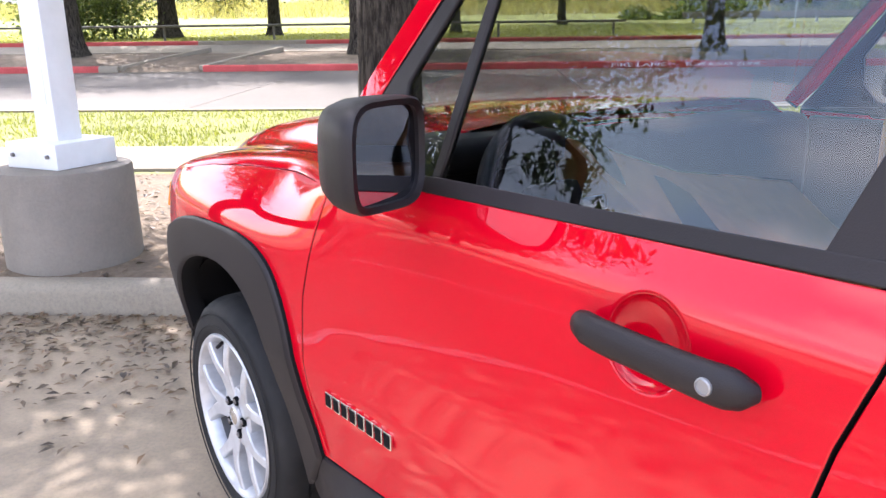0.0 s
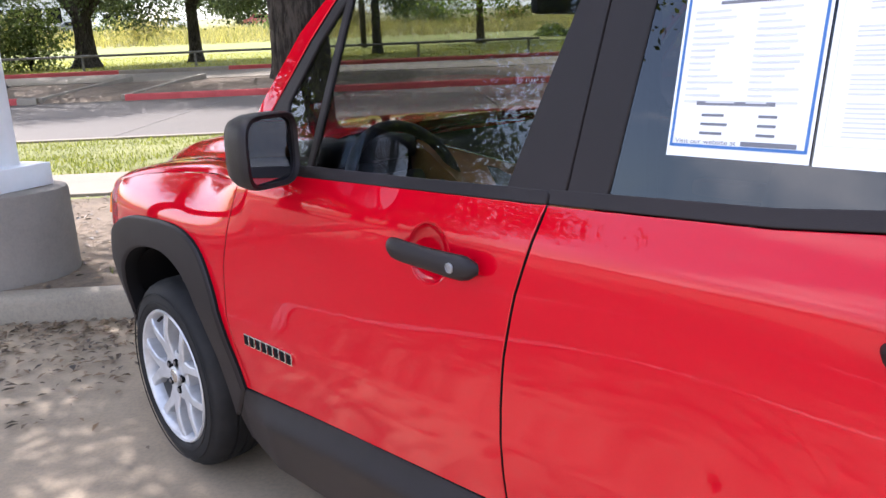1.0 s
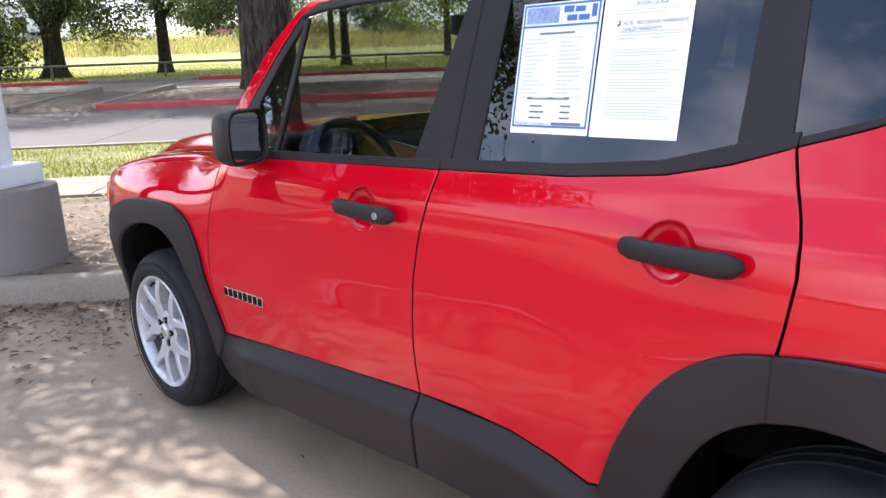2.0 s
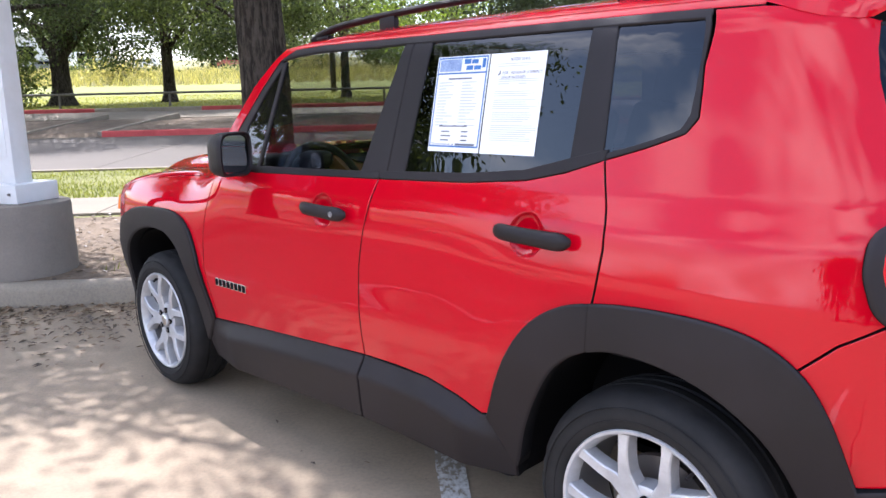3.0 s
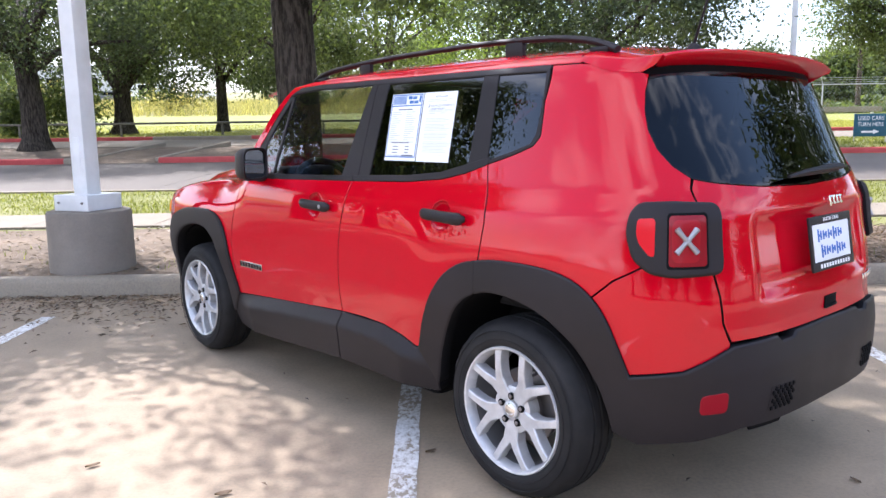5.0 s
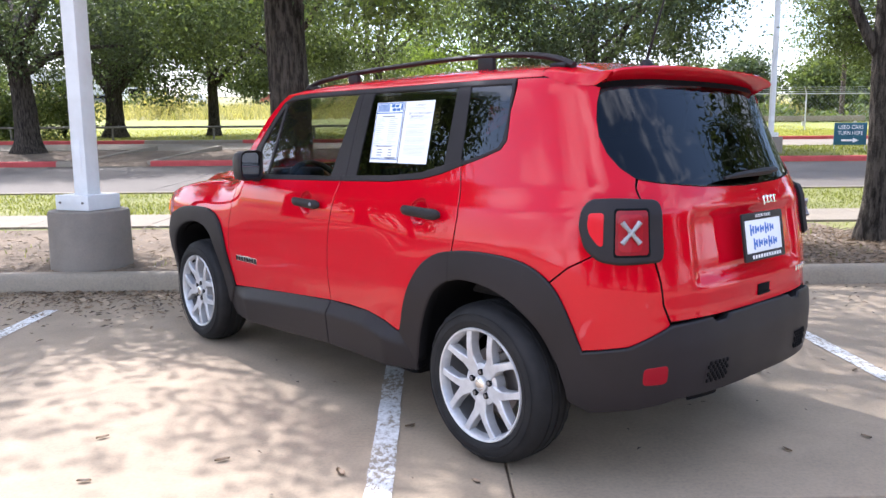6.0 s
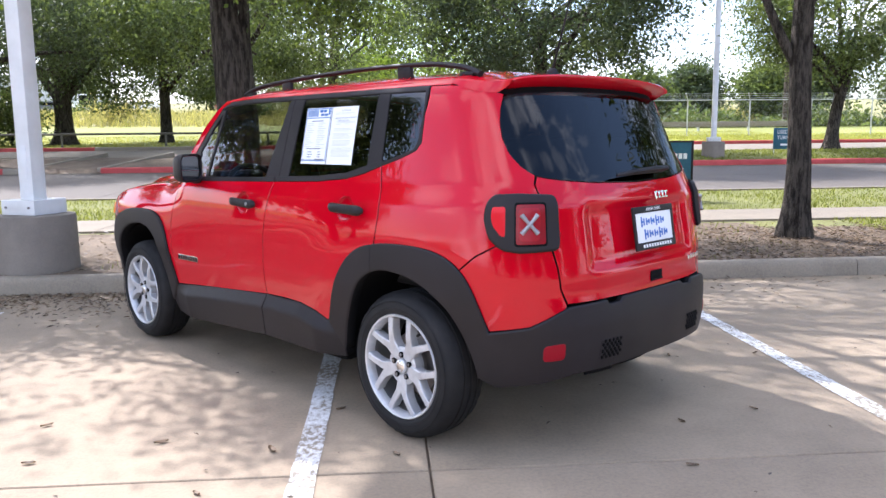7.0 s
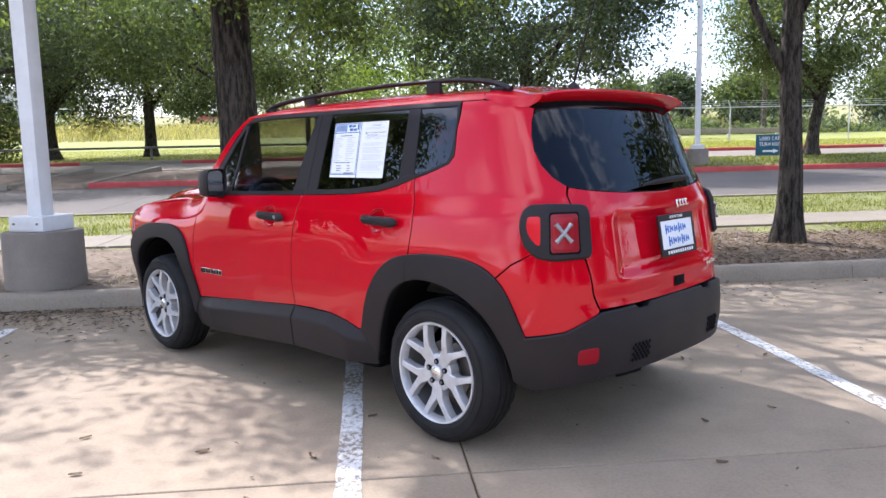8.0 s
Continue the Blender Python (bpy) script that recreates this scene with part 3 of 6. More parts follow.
    # panes
    for name, mat, pts in (("front_window", GLASS_FRONT, ((1.672, 1.098), (1.35, 1.104), (1.066, 1.111), (0.923, 1.505), (1.375, 1.506), (1.52, 1.499), (1.586, 1.477))),
                           ("quarter_light", GLASS_FRONT, ((1.692, 1.100), (1.80, 1.12), (1.80, 1.25), (1.70, 1.375), (1.603, 1.474))),
                           ("rear_window", GLASS_DARK, ((0.864, 1.119), (0.6, 1.129), (0.40, 1.148), (0.265, 1.184), (0.252, 1.505), (0.808, 1.506))),
                           ("quarter_window", GLASS_DARK, ((0.172, 1.198), (0.06, 1.227), (-0.018, 1.256), (-0.038, 1.289), (-0.036, 1.505), (0.18, 1.505)))):
        panel(name, sides(*pts), mat, car, off=-0.007, gap=-0.003, edge=0.003, step=0.04, **o)
    # cladding
    panel("front_arch_cladding", sides(*F_OUT, *reversed(F_IN)), PLASTIC, car, off=0.018, gap=0.001, edge=0.06, roll=0.008, **o)
    split = [(0.1445, 0.845), (0.1495, 0.735)]
    panel("rear_arch_cladding", sides(*R_OUT[:19], split[0], split[1], *reversed(R_IN[:19])), PLASTIC, car, off=0.018, gap=0.0015, edge=0.06, roll=0.007, **o)
    panel("sill_cladding", sides((2.06, 0.428), (1.55, 0.468), (1.064, 0.498), (1.075, 0.29), (1.6, 0.262), (2.14, 0.24), (2.165, 0.32), (2.10, 0.425)), PLASTIC, car, off=0.006, gap=0.002, edge=0.05, roll=0.004, step=0.018, bulge=sill_step, **o)
    panel("sill_cladding", sides((1.056, 0.499), (0.75, 0.496), (0.62, 0.472), (0.53, 0.444), (0.497, 0.452), (0.41, 0.33), (0.41, 0.29), (0.6, 0.285), (1.067, 0.29)), PLASTIC, car, off=0.006, gap=0.002, edge=0.05, roll=0.004, step=0.018, bulge=sill_step, **o)
    return fender, door, rdoor, quarter


left_parts = make_side(False)
right_parts = make_side(True)

# tailgate, its pane, spoiler, bumper
TAILGATE = [(0, 0.640), (-0.30, 0.641), (-0.537, 0.641), (-0.563, 0.705), (-0.572, 0.79), (-0.597, 0.93), (-0.597, 1.06), (-0.601, 1.09), (-0.601, 1.118), (-0.584, 1.149), (-0.52, 1.136), (-0.42, 1.125), (-0.3, 1.115), (0, 1.106)]
tailgate = panel("tailgate", tails(*mirrored(TAILGATE)), PAINT, car, step=0.019)
REAR_PANE = [(0, 1.108), (-0.3, 1.117), (-0.42, 1.127), (-0.52, 1.138), *PANE_EDGE, (-0.3, 1.497), (0, 1.50)]
panel("rear_pane", tails(*mirrored(REAR_PANE)), GLASS_REAR, car, off=-0.006, gap=0.002, edge=0.012, step=0.04, label="dark tinted rear window")
# near-black strip that closes the gap and paints shade under the spoiler
HEADER = [(0, 1.496), (-0.3, 1.493), (-0.585, 1.474), (-0.60, 1.50), (-0.57, 1.535), (-0.3, 1.545), (0, 1.548)]
panel("shaded_pane_header", tails(*mirrored(HEADER)), DARK, car, off=-0.012, gap=0.001, edge=0.01, step=0.03)
half = tails((0, 0.635), (-0.24, 0.632), (-0.26, 0.615), (-0.33, 0.612), (-0.35, 0.632), (-0.539, 0.624), (-0.68, 0.553), (-0.77, 0.529)) + sides(*reversed(R_OUT[22:-1]), (0.139, 0.845), (0.144, 0.735), *R_IN[22:], (-0.375, 0.34), (-0.44, 0.312)) + tails((-0.62, 0.335), (-0.50, 0.365), (0, 0.365))
bumper = panel("rear_bumper", half + [(-a, z) for a, z in reversed(half) if a > 1e-6], PLASTIC, car, off=0.02, gap=0.001, edge=0.06, roll=0.008, label="unpainted black plastic rear bumper with arch trim")


def crowned(y0, y1, n, half, low, rise, power, expo, m=40):
    """A crowned sheet across the car, from y0 to y1."""
    bm = bmesh.new()
    rows = []
    for j in range(n + 1):
        y = y0 + (y1 - y0) * j / n
        row = []
        for i in range(m + 1):
            q = math.sin(math.pi / 2 * (-1 + 2 * i / m))
            row.append(bm.verts.new((q * half(y), y, low(y) + rise(y) * (1 - abs(q) ** power) ** expo)))
        rows.append(row)
    for a, b in zip(rows, rows[1:]):
        for i in range(m):
            bm.faces.new((a[i], a[i + 1], b[i + 1], b[i]))
    return bm


roof_half = lambda y: abs(shell(by_y(y, 1.54), 1.54).x) + 0.001
part("roof", crowned(-0.145, 1.55, 34, roof_half, lambda y: 1.541 - 0.03 * max(0, (y - 1.3) / 0.25) ** 2, lambda y: 0.068 - 0.022 * ((y - 0.55) / 1.0) ** 2, 2.6, 0.6), PAINT, car, sharp=60)
def spoiler_bm(m=40):
    """The roof spoiler over the tailgate pane, swept back to a lip."""
    bm = bmesh.new()
    rows = []
    edge_x = lambda y: abs(shell(by_y(y, 1.53), 1.53).x) + 0.002
    for y, half, low, rise in ((-0.151, roof_half(-0.148), 1.541, 0.057), (-0.19, edge_x(-0.19), 1.538, 0.057), (-0.23, edge_x(-0.23), 1.533, 0.056), (-0.28, edge_x(-0.265), 1.528, 0.053), (-0.34, edge_x(-0.29), 1.525, 0.048), (-0.41, 0.612, 1.526, 0.041), (-0.462, 0.606, 1.530, 0.035),
                               (-0.468, 0.603, 1.524, 0.034), (-0.462, 0.600, 1.514, 0.034), (-0.41, 0.597, 1.499, 0.028), (-0.36, 0.60, 1.487, 0.014), (-0.31, 0.605, 1.49, 0.01)):
        row = []
        for i in range(m + 1):
            q = math.sin(math.pi / 2 * (-1 + 2 * i / m))
            row.append(bm.verts.new((q * half, y + 0.05 * abs(q) ** 3 * min(1.0, max(0.0, (-0.2 - y) / 0.22)), low + rise * (1 - abs(q) ** 2.6) ** 0.6)))
        rows.append(row)
    for a, b in zip(rows, rows[1:]):
        for i in range(m):
            bm.faces.new((a[i], a[i + 1], b[i + 1], b[i]))
    # the sides come down to the pane's corners and close the lip
    skirt = ((-0.151, 1.527), (-0.19, 1.514), (-0.223, 1.502), (-0.262, 1.490))
    tip = [shell(by_x(-x, z), z) for x, z in ((0.628, 1.482), (0.603, 1.484))]
    tip = [(abs(p.x) + 0.002, p.y - 0.002, p.z) for p in tip] + [(0.600, -0.385, 1.506)]
    for k in (0, m):
        sg = math.copysign(1.0, rows[0][k].co.x)
        low = []
        for row, (y, z) in zip(rows, skirt):
            low.append(bm.verts.new((sg * (abs(shell(by_y(y, z), z).x) + 0.002), y, z)))
        low += [bm.verts.new((sg * x, y, z)) for x, y, z in tip]
        for i in range(6):
            bm.faces.new((rows[i][k], rows[i + 1][k], low[i + 1], low[i]))
        bm.faces.new([rows[i][k] for i in range(6, 12)] + [low[4], low[5], low[6]])
        under = [bm.verts.new((v.co.x * 0.95, v.co.y, v.co.z + 0.004)) for v in low[:5]]
        for i in range(4):
            bm.faces.new((low[i], low[i + 1], under[i + 1], under[i]))
    bmesh.ops.recalc_face_normals(bm, faces=bm.faces[:])
    return bm


part("spoiler", spoiler_bm(), PAINT, car, sharp=50)
HOOD_Y = [1.95, 2.25, 2.5, 2.7, 2.9, 3.06, 3.16, 3.24]
hood_low = lambda y: float(np.interp(y, HOOD_Y, [1.04, 1.034, 1.019, 0.999, 0.965, 0.925, 0.87, 0.82]))
hood_half = lambda y: abs(shell(by_y(y, hood_low(y)), hood_low(y)).x) + 0.003
hood_top = lambda y: float(np.interp(y, HOOD_Y, [1.145, 1.135, 1.120, 1.105, 1.080, 1.04, 0.99, 0.90]))


def bonnet_bm(m=56, n=44):
    """A clamshell bonnet: a shelf over each wheel, a hollow, then the flat raised middle."""
    bm = bmesh.new()
    qs = np.linspace(0, 1, 200)
    g = np.interp(qs, [0, 0.10, 0.22, 0.34, 0.5, 1.0], [0, 0.0, 0.09, 0.56, 0.68, 0.76])
    k = np.hanning(25)
    g = np.convolve(np.pad(g, 12, mode="reflect", reflect_type="odd"), k / k.sum(), mode="valid")
    g = np.maximum(g, 0) + 0.24 * np.sqrt(1 - (1 - np.minimum(qs, 0.1) / 0.1) ** 2)
    rows = []
    for j in range(n + 1):
        y = 1.95 + (3.22 - 1.95) * j / n
        lo, hi, hw = hood_low(y) - 0.007, hood_top(y), hood_half(y)
        row = []
        for i in range(m + 1):
            q = math.sin(math.pi / 2 * (-1 + 2 * i / m))
            row.append(bm.verts.new((q * hw, y, lo + (hi - lo) * float(np.interp(1 - abs(q), qs, g)))))
        rows.append(row)
    for a, b in zip(rows, rows[1:]):
        for i in range(m):
            bm.faces.new((a[i], a[i + 1], b[i + 1], b[i]))
    return bm


bonnet = bonnet_bm()
seam_at = [[v.co.copy() for v in bonnet.verts if abs(v.co.y - (1.95 + (3.22 - 1.95) * j / 44)) < 1e-4] for j in range(0, 42, 3)]
bonnet = part("bonnet", bonnet, PAINT, car, sharp=75)
for k in (9, 47):
    part("bonnet_seam", tube_bm([row[k] + Vector((0, 0, -0.0005)) for row in seam_at], 0.0022, 6), DARK, bonnet)


def windscreen_bm(off=0.0):
    bm = bmesh.new()
    rows = []
    for j in range(11):
        t = j / 10
        y, z = 2.03 + (1.56 - 2.03) * t, 1.10 + (1.60 - 1.10) * t + 0.03 * math.sin(math.pi * t)
        hw = 0.82 + (0.66 - 0.82) * t
        rows.append([bm.verts.new((q * hw, y + 0.10 * (1 - q * q) - 0.03, z - off - 0.05 * q * q * t)) for q in (-1 + k / 8 for k in range(17))])
    for a, b in zip(rows, rows[1:]):
        for i in range(16):
            bm.faces.new((a[i], a[i + 1], b[i + 1], b[i]))
    return bm


part("windscreen", windscreen_bm(), GLASS_FRONT, car)
# nose
panel("front_bumper", sides((3.02, 0.66), (3.12, 0.62), (3.17, 0.72)) + [(PLAN_A[-1] - 0.02, 0.72), (PLAN_A[-1] - 0.02, 0.28), (by_y(3.0, 0.28), 0.28), (by_y(2.95, 0.46), 0.46), (by_y(3.06, 0.55), 0.55)], PLASTIC, car, off=0.014, edge=0.05)
panel("front_bumper", sides((3.02, 0.66), (3.12, 0.62), (3.17, 0.72)) + [(PLAN_A[-1] - 0.02, 0.72), (PLAN_A[-1] - 0.02, 0.28), (by_y(3.0, 0.28), 0.28), (by_y(2.95, 0.46), 0.46), (by_y(3.06, 0.55), 0.55)], PLASTIC, car, off=0.014, edge=0.05, mirror=True)
for flip in (False, True):
    panel("grille", sides((3.17, 0.725), (3.20, 0.80), (3.17, 0.87)) + [(PLAN_A[-1] - 0.004, 0.90), (PLAN_A[-1] - 0.004, 0.725)], PAINT, car, edge=0.03, mirror=flip)
    panel("side_marker", sides((3.13, 0.80), (3.22, 0.80), (3.21, 0.86), (3.13, 0.88)), LENS_AMBER, car, off=0.012, edge=0.03, step=0.015, corner=0.008, mirror=flip)
part("nose_panel", box_bm(-0.62, 0.62, 3.0, 3.24, 0.74, 0.90, 0.04), PAINT, car)

# tail lamps: a black housing that stands proud, a side reflector, a deep lens with a cast X
LAMP_IN, LAMP_OUT = by_x(-0.563, 0.96), by_x(-0.768, 0.96)


def on_lamp(*pts):
    """Outline points given as (share of the lamp's width from its inner edge, height)."""
    return [(LAMP_IN + (LAMP_OUT - LAMP_IN) * w, z) for w, z in pts]


for flip in (False, True):
    lamp = panel("tail_lamp", on_lamp((0.02, 0.870), (0.0, 0.895), (0.0, 1.045), (0.03, 1.062), (0.55, 1.069), (0.9, 1.066), (0.98, 1.04), (1.0, 0.985), (0.93, 0.915), (0.77, 0.875), (0.55, 0.864)), PLASTIC, car, off=0.026, gap=0.0, edge=0.05, corner=0.02, roll=0.012, label="black-framed tail lamp with a cast X", mirror=flip)
    panel("side_reflector", on_lamp((0.75, 0.918), (0.80, 0.922), (0.90, 0.96), (0.925, 0.99), (0.915, 1.026), (0.75, 1.028)), LENS_RED, lamp, off=0.028, gap=0.0, edge=0.012, corner=0.01, step=0.012, mirror=flip)
    panel("lens_rim", on_lamp((0.18, 0.880), (0.18, 1.042), (0.62, 1.042), (0.62, 0.880)), DARK, lamp, off=0.0272, gap=0.0, edge=0.012, corner=0.012, step=0.012, mirror=flip)
    lens = panel("lens", on_lamp((0.205, 0.888), (0.205, 1.035), (0.60, 1.035), (0.60, 0.888)), LENS_DEEP, lamp, off=0.0285, gap=0.0, edge=0.012, corner=0.012, step=0.012, mirror=flip)
    panel("lens_inner", on_lamp((0.29, 0.90), (0.27, 1.024), (0.57, 1.024), (0.57, 0.90)), LENS_MID, lamp, off=0.030, gap=0.0, edge=0.006, corner=0.02, step=0.012, mirror=flip)
    for sgn in (1, -1):
        bar = []
        for k in range(7):
            t = -1 + k / 3
            z = 0.964 + sgn * 0.037 * t
            bar.append(skin(LAMP_IN + (LAMP_OUT - LAMP_IN) * (0.43 + 0.105 * t), z, 0.038)[0])
        if flip:
            bar = [Vector((-p.x, p.y, p.z)) for p in bar]
        part("cast_cross_bar", tube_bm(bar, [0.0095, 0.0085, 0.007, 0.009, 0.007, 0.0085, 0.0095], 8), GREY_METAL, lamp, "grey cast X bar")

# number plate with its frame; the dealer's lettering as plain strokes
plate = part("number_plate", box_bm(-0.152, 0.152, -0.004, 0.004, -0.076, 0.076, 0.003), PAPER, car, "white plate with blue strokes in a black frame")
plate_pose = Matrix.Translation((0.004, -0.703, 0.912)) @ pose(0, 0, 0, -9, 0, 0)
plate.matrix_basis = plate_pose
fr = merge(box_bm(-0.162, 0.162, -0.007, 0.003, 0.064, 0.092, 0.003), box_bm(-0.162, 0.162, -0.007, 0.003, -0.094, -0.062, 0.003), box_bm(-0.164, -0.146, -0.0068, 0.0028, -0.09, 0.09, 0.003), box_bm(0.146, 0.164, -0.0068, 0.0028, -0.09, 0.09, 0.003))
part("plate_frame", fr, PLASTIC, plate)
text_object("plate_lettering", "AUSTIN TEXAS", 0.018, pose(0, -0.0075, 0.078, 90, 0, 0), SIGN_WHITE, plate, 0.0005, width=0.12)
strokes = []
for row, z, w, n in ((0, 0.026, 0.2, 5), (1, -0.028, 0.2, 5)):
    for k in range(n):
        x = -w / 2 + w * (k + 0.5) / n + (0.01 if row else -0.01)
        h = 0.022 if k in (0, 3) else 0.015
        strokes.append(box_bm(x - 0.016, x - 0.008, -0.0062, -0.004, z - h, z + h, 0.002))
        strokes.append(box_bm(x + 0.004, x + 0.012, -0.0062, -0.004, z - h * 0.7, z + h * 0.7, 0.002))
        strokes.append(box_bm(x - 0.012, x + 0.008, -0.0061, -0.004, z - 0.004, z + 0.004, 0.001))
part("plate_mark", merge(*strokes), Mat("plate_blue", (0.03, 0.14, 0.5), 0.5).m, plate)
part("frame_mark", merge(*[box_bm(-0.11 + 0.022 * k, -0.096 + 0.022 * k, -0.0082, -0.006, -0.085, -0.071, 0.001) for k in range(11)]), SIGN_WHITE, plate)

# badges: plain raised bars
for k in range(8):
    y = 1.985 - k * 0.0295
    z0 = 0.612
    p, n = skin(by_y(y, z0), z0, 0.004)
    rim = part("badge_bar", box_bm(-0.003, 0.003, -0.0125, 0.0125, -0.0165, 0.0165, 0.002), CHROME, left_parts[1], "chrome badge bar")
    rim.matrix_basis = Matrix.Translation(p) @ pose(0, 0, 0, 0, 0, 0)
    ink = part("badge_face", box_bm(-0.0045, 0.0, -0.0095, 0.0095, -0.013, 0.013, 0.001), DARK, left_parts[1])
    ink.matrix_basis = Matrix.Translation(p)
for k in range(4):
    x = 0.105 + k * 0.030
    p, n = skin(by_x(x, 1.042), 1.042, 0.006)
    b = part("badge_bar", merge(box_bm(-0.012, -0.006, -0.004, 0.003, -0.016 if k else -0.022, 0.016, 0.002), box_bm(-0.007, 0.010, -0.0038, 0.003, -0.016, -0.008, 0.002), box_bm(-0.007, 0.010, -0.0038, 0.003, 0.007, 0.016, 0.002)), CHROME, tailgate, "chrome badge bar")
    b.matrix_basis = Matrix.Translation(p) @ pose(0, 0, 0, -12, 0, 8)
for k in range(5):
    x = 0.36 + k * 0.034
    p, n = skin(by_x(x, 0.735), 0.735, 0.004)
    b = part("badge_bar", box_bm(-0.011, 0.011, -0.003, 0.003, -0.010, 0.010, 0.002), CHROME, tailgate)
    b.matrix_basis = Matrix.Translation(p) @ pose(0, 0, 0, 0, 0, 14)

# tailgate grip, wiper, bumper reflectors and vents
p, n = skin(by_x(0.05, 0.693), 0.693, 0.002)
g = part("release_slot", merge(box_bm(-0.05, 0.05, -0.006, 0.004, -0.022, -0.012, 0.003), box_bm(-0.05, 0.05, -0.001, 0.003, -0.012, 0.022, 0.001)), DARK, tailgate)
g.matrix_basis = Matrix.Translation(p) @ pose(0, 0, 0, 0, 0, 2)
wiper = merge(tube_bm([(-0.17, -0.632, 1.142), (-0.05, -0.638, 1.152), (0.12, -0.636, 1.158), (0.22, -0.630, 1.158)], [0.008, 0.015, 0.019, 0.020], 10, 0.6), tube_bm([(-0.19, -0.635, 1.140), (0.0, -0.641, 1.144), (0.19, -0.635, 1.146)], 0.006, 6))
part("rear_wiper", wiper, PLASTIC, car)
for flip in (False, True):
    panel("bumper_reflector", tails((-0.634, 0.426), (-0.636, 0.484), (-0.564, 0.492), (-0.564, 0.430)), REFLECTOR, bumper, off=0.0225, gap=0, edge=0.02, corner=0.016, step=0.015, label="dark red bumper reflector", mirror=flip)
    panel("vent_mesh", tails((-0.405, 0.402), (-0.40, 0.483), (-0.285, 0.488), (-0.28, 0.41)), PLASTIC, bumper, off=0.0215, gap=0, edge=0.01, corner=0.012, step=0.02, mirror=flip)
    cells = []
    for i in range(5):
        for j in range(6):
            x, z = -0.39 + i * 0.024 + 0.012 * (j % 2), 0.413 + j * 0.0125
            q, n = skin(by_x(x, z), z, 0.0235)
            q.x *= -1 if flip else 1
            b = lathe_bm([(0.0001, 0.0012), (0.0074, 0.0012), (0.0078, -0.002)], 6, "z")
            bmesh.ops.transform(b, matrix=Matrix.Translation(q) @ pose(0, 0, 0, 90, 0, 0), verts=b.verts)
            cells.append(b)
    tagged(part("vent_honeycomb", merge(*cells), DARK, bumper), kind="stuff")
panel("exhaust_notch", tails((-0.45, 0.345), (-0.45, 0.372), (-0.3, 0.372), (-0.3, 0.345)), DARK, bumper, off=0.012, gap=0, edge=0.01)

# door handles
for door, (cy, cz), lock, flip in ((left_parts[1], CUPS[0], True, False), (left_parts[2], CUPS[1], False, False), (right_parts[1], CUPS[0], False, True), (right_parts[2], CUPS[1], False, True)):
    pts, rad = [], []
    for k in range(19):
        t = -1 + k / 9
        y = cy - 0.030 - t * 0.116
        p, n = skin(by_y(y, cz + 0.10), cz + 0.0, 0)
        base = shell(by_y(cy + 0.09, cz), cz)
        lift = 0.034 - 0.030 * abs(t) ** 6
        pts.append(Vector((base.x - lift, y, cz + 0.004 - 0.004 * t)))
        rad.append(0.0215 * (1 - 0.55 * max(0, abs(t) - 0.86) / 0.14) * (1.0 + 0.12 * max(0, t)))
    if flip:
        pts = [Vector((-p.x, p.y, p.z)) for p in pts]
    bm = tube_bm(pts, rad, 14, 1.0)
    for v in bm.verts:
        cx = pts[9].x
        v.co.x = cx + (v.co.x - cx) * 0.62
    h = part("door_handle", bm, PLASTIC, door, "black plastic pull handle", sharp=60)
    if lock:
        cyl = lathe_bm([(0.0001, -0.0015), (0.0075, -0.0015), (0.0078, -0.003), (0.0095, -0.002), (0.0100, 0.003), (0.0100, 0.006)], 24)
        c = part("key_lock", cyl, GREY_METAL, door)
        c.matrix_basis = pose(pts[15].x - 0.0145, pts[15].y, pts[15].z)

# door mirrors
for flip in (False, True):
    s = -1 if flip else 1
    bm = bmesh.new()
    rows = []
    for j, (dy, k) in enumerate(((0.0, 0.965), (0.006, 1.0), (0.03, 1.01), (0.07, 0.98), (0.11, 0.86), (0.14, 0.62), (0.15, 0.35))):
        ring = []
        for i in range(40):
            a = 2 * math.pi * i / 40
            c, sn = math.cos(a), math.sin(a)
            ring.append(bm.verts.new((-0.955 + 0.086 * k * math.copysign(abs(c) ** 0.52, c), 1.615 + dy + 0.035 * c, 1.154 + 0.079 * k * math.copysign(abs(sn) ** 0.55, sn) + 0.004 * c)))
        rows.append(ring)
    for a, b in zip(rows, rows[1:]):
        for i in range(40):
            bm.faces.new((a[i], a[(i + 1) % 40], b[(i + 1) % 40], b[i]))
    bm.faces.new(rows[-1])
    inner = [bm.verts.new(((v.co.x + 0.955) * 0.90 - 0.955, v.co.y + 0.004, (v.co.z - 1.154) * 0.89 + 1.154)) for v in rows[0]]
    deep = [bm.verts.new((v.co.x, v.co.y + 0.02, v.co.z)) for v in inner]
    for p, q in ((rows[0], inner), (inner, deep)):
        for i in range(40):
            bm.faces.new((p[i], p[(i + 1) % 40], q[(i + 1) % 40], q[i]))
    glass = bmesh.new()
    gv = [glass.verts.new((v.co.x, v.co.y - 0.01, v.co.z)) for v in deep]
    glass.faces.new(gv)
    foot = tube_bm([(-0.83, 1.76, 1.085), (-0.87, 1.75, 1.083), (-0.91, 1.73, 1.092), (-0.94, 1.71, 1.115)], [0.036, 0.034, 0.032, 0.03], 14, 0.7)
    for b in (bm, glass, foot):
        if flip:
            bmesh.ops.transform(b, matrix=Matrix.Diagonal((-1, 1, 1, 1)), verts=b.verts)
        bmesh.ops.recalc_face_normals(b, faces=b.faces[:])
    mirror = part("door_mirror", merge(bm, foot), PLASTIC, car, "black door mirror", sharp=45)
    part("mirror_glass", glass, MIRROR, mirror)

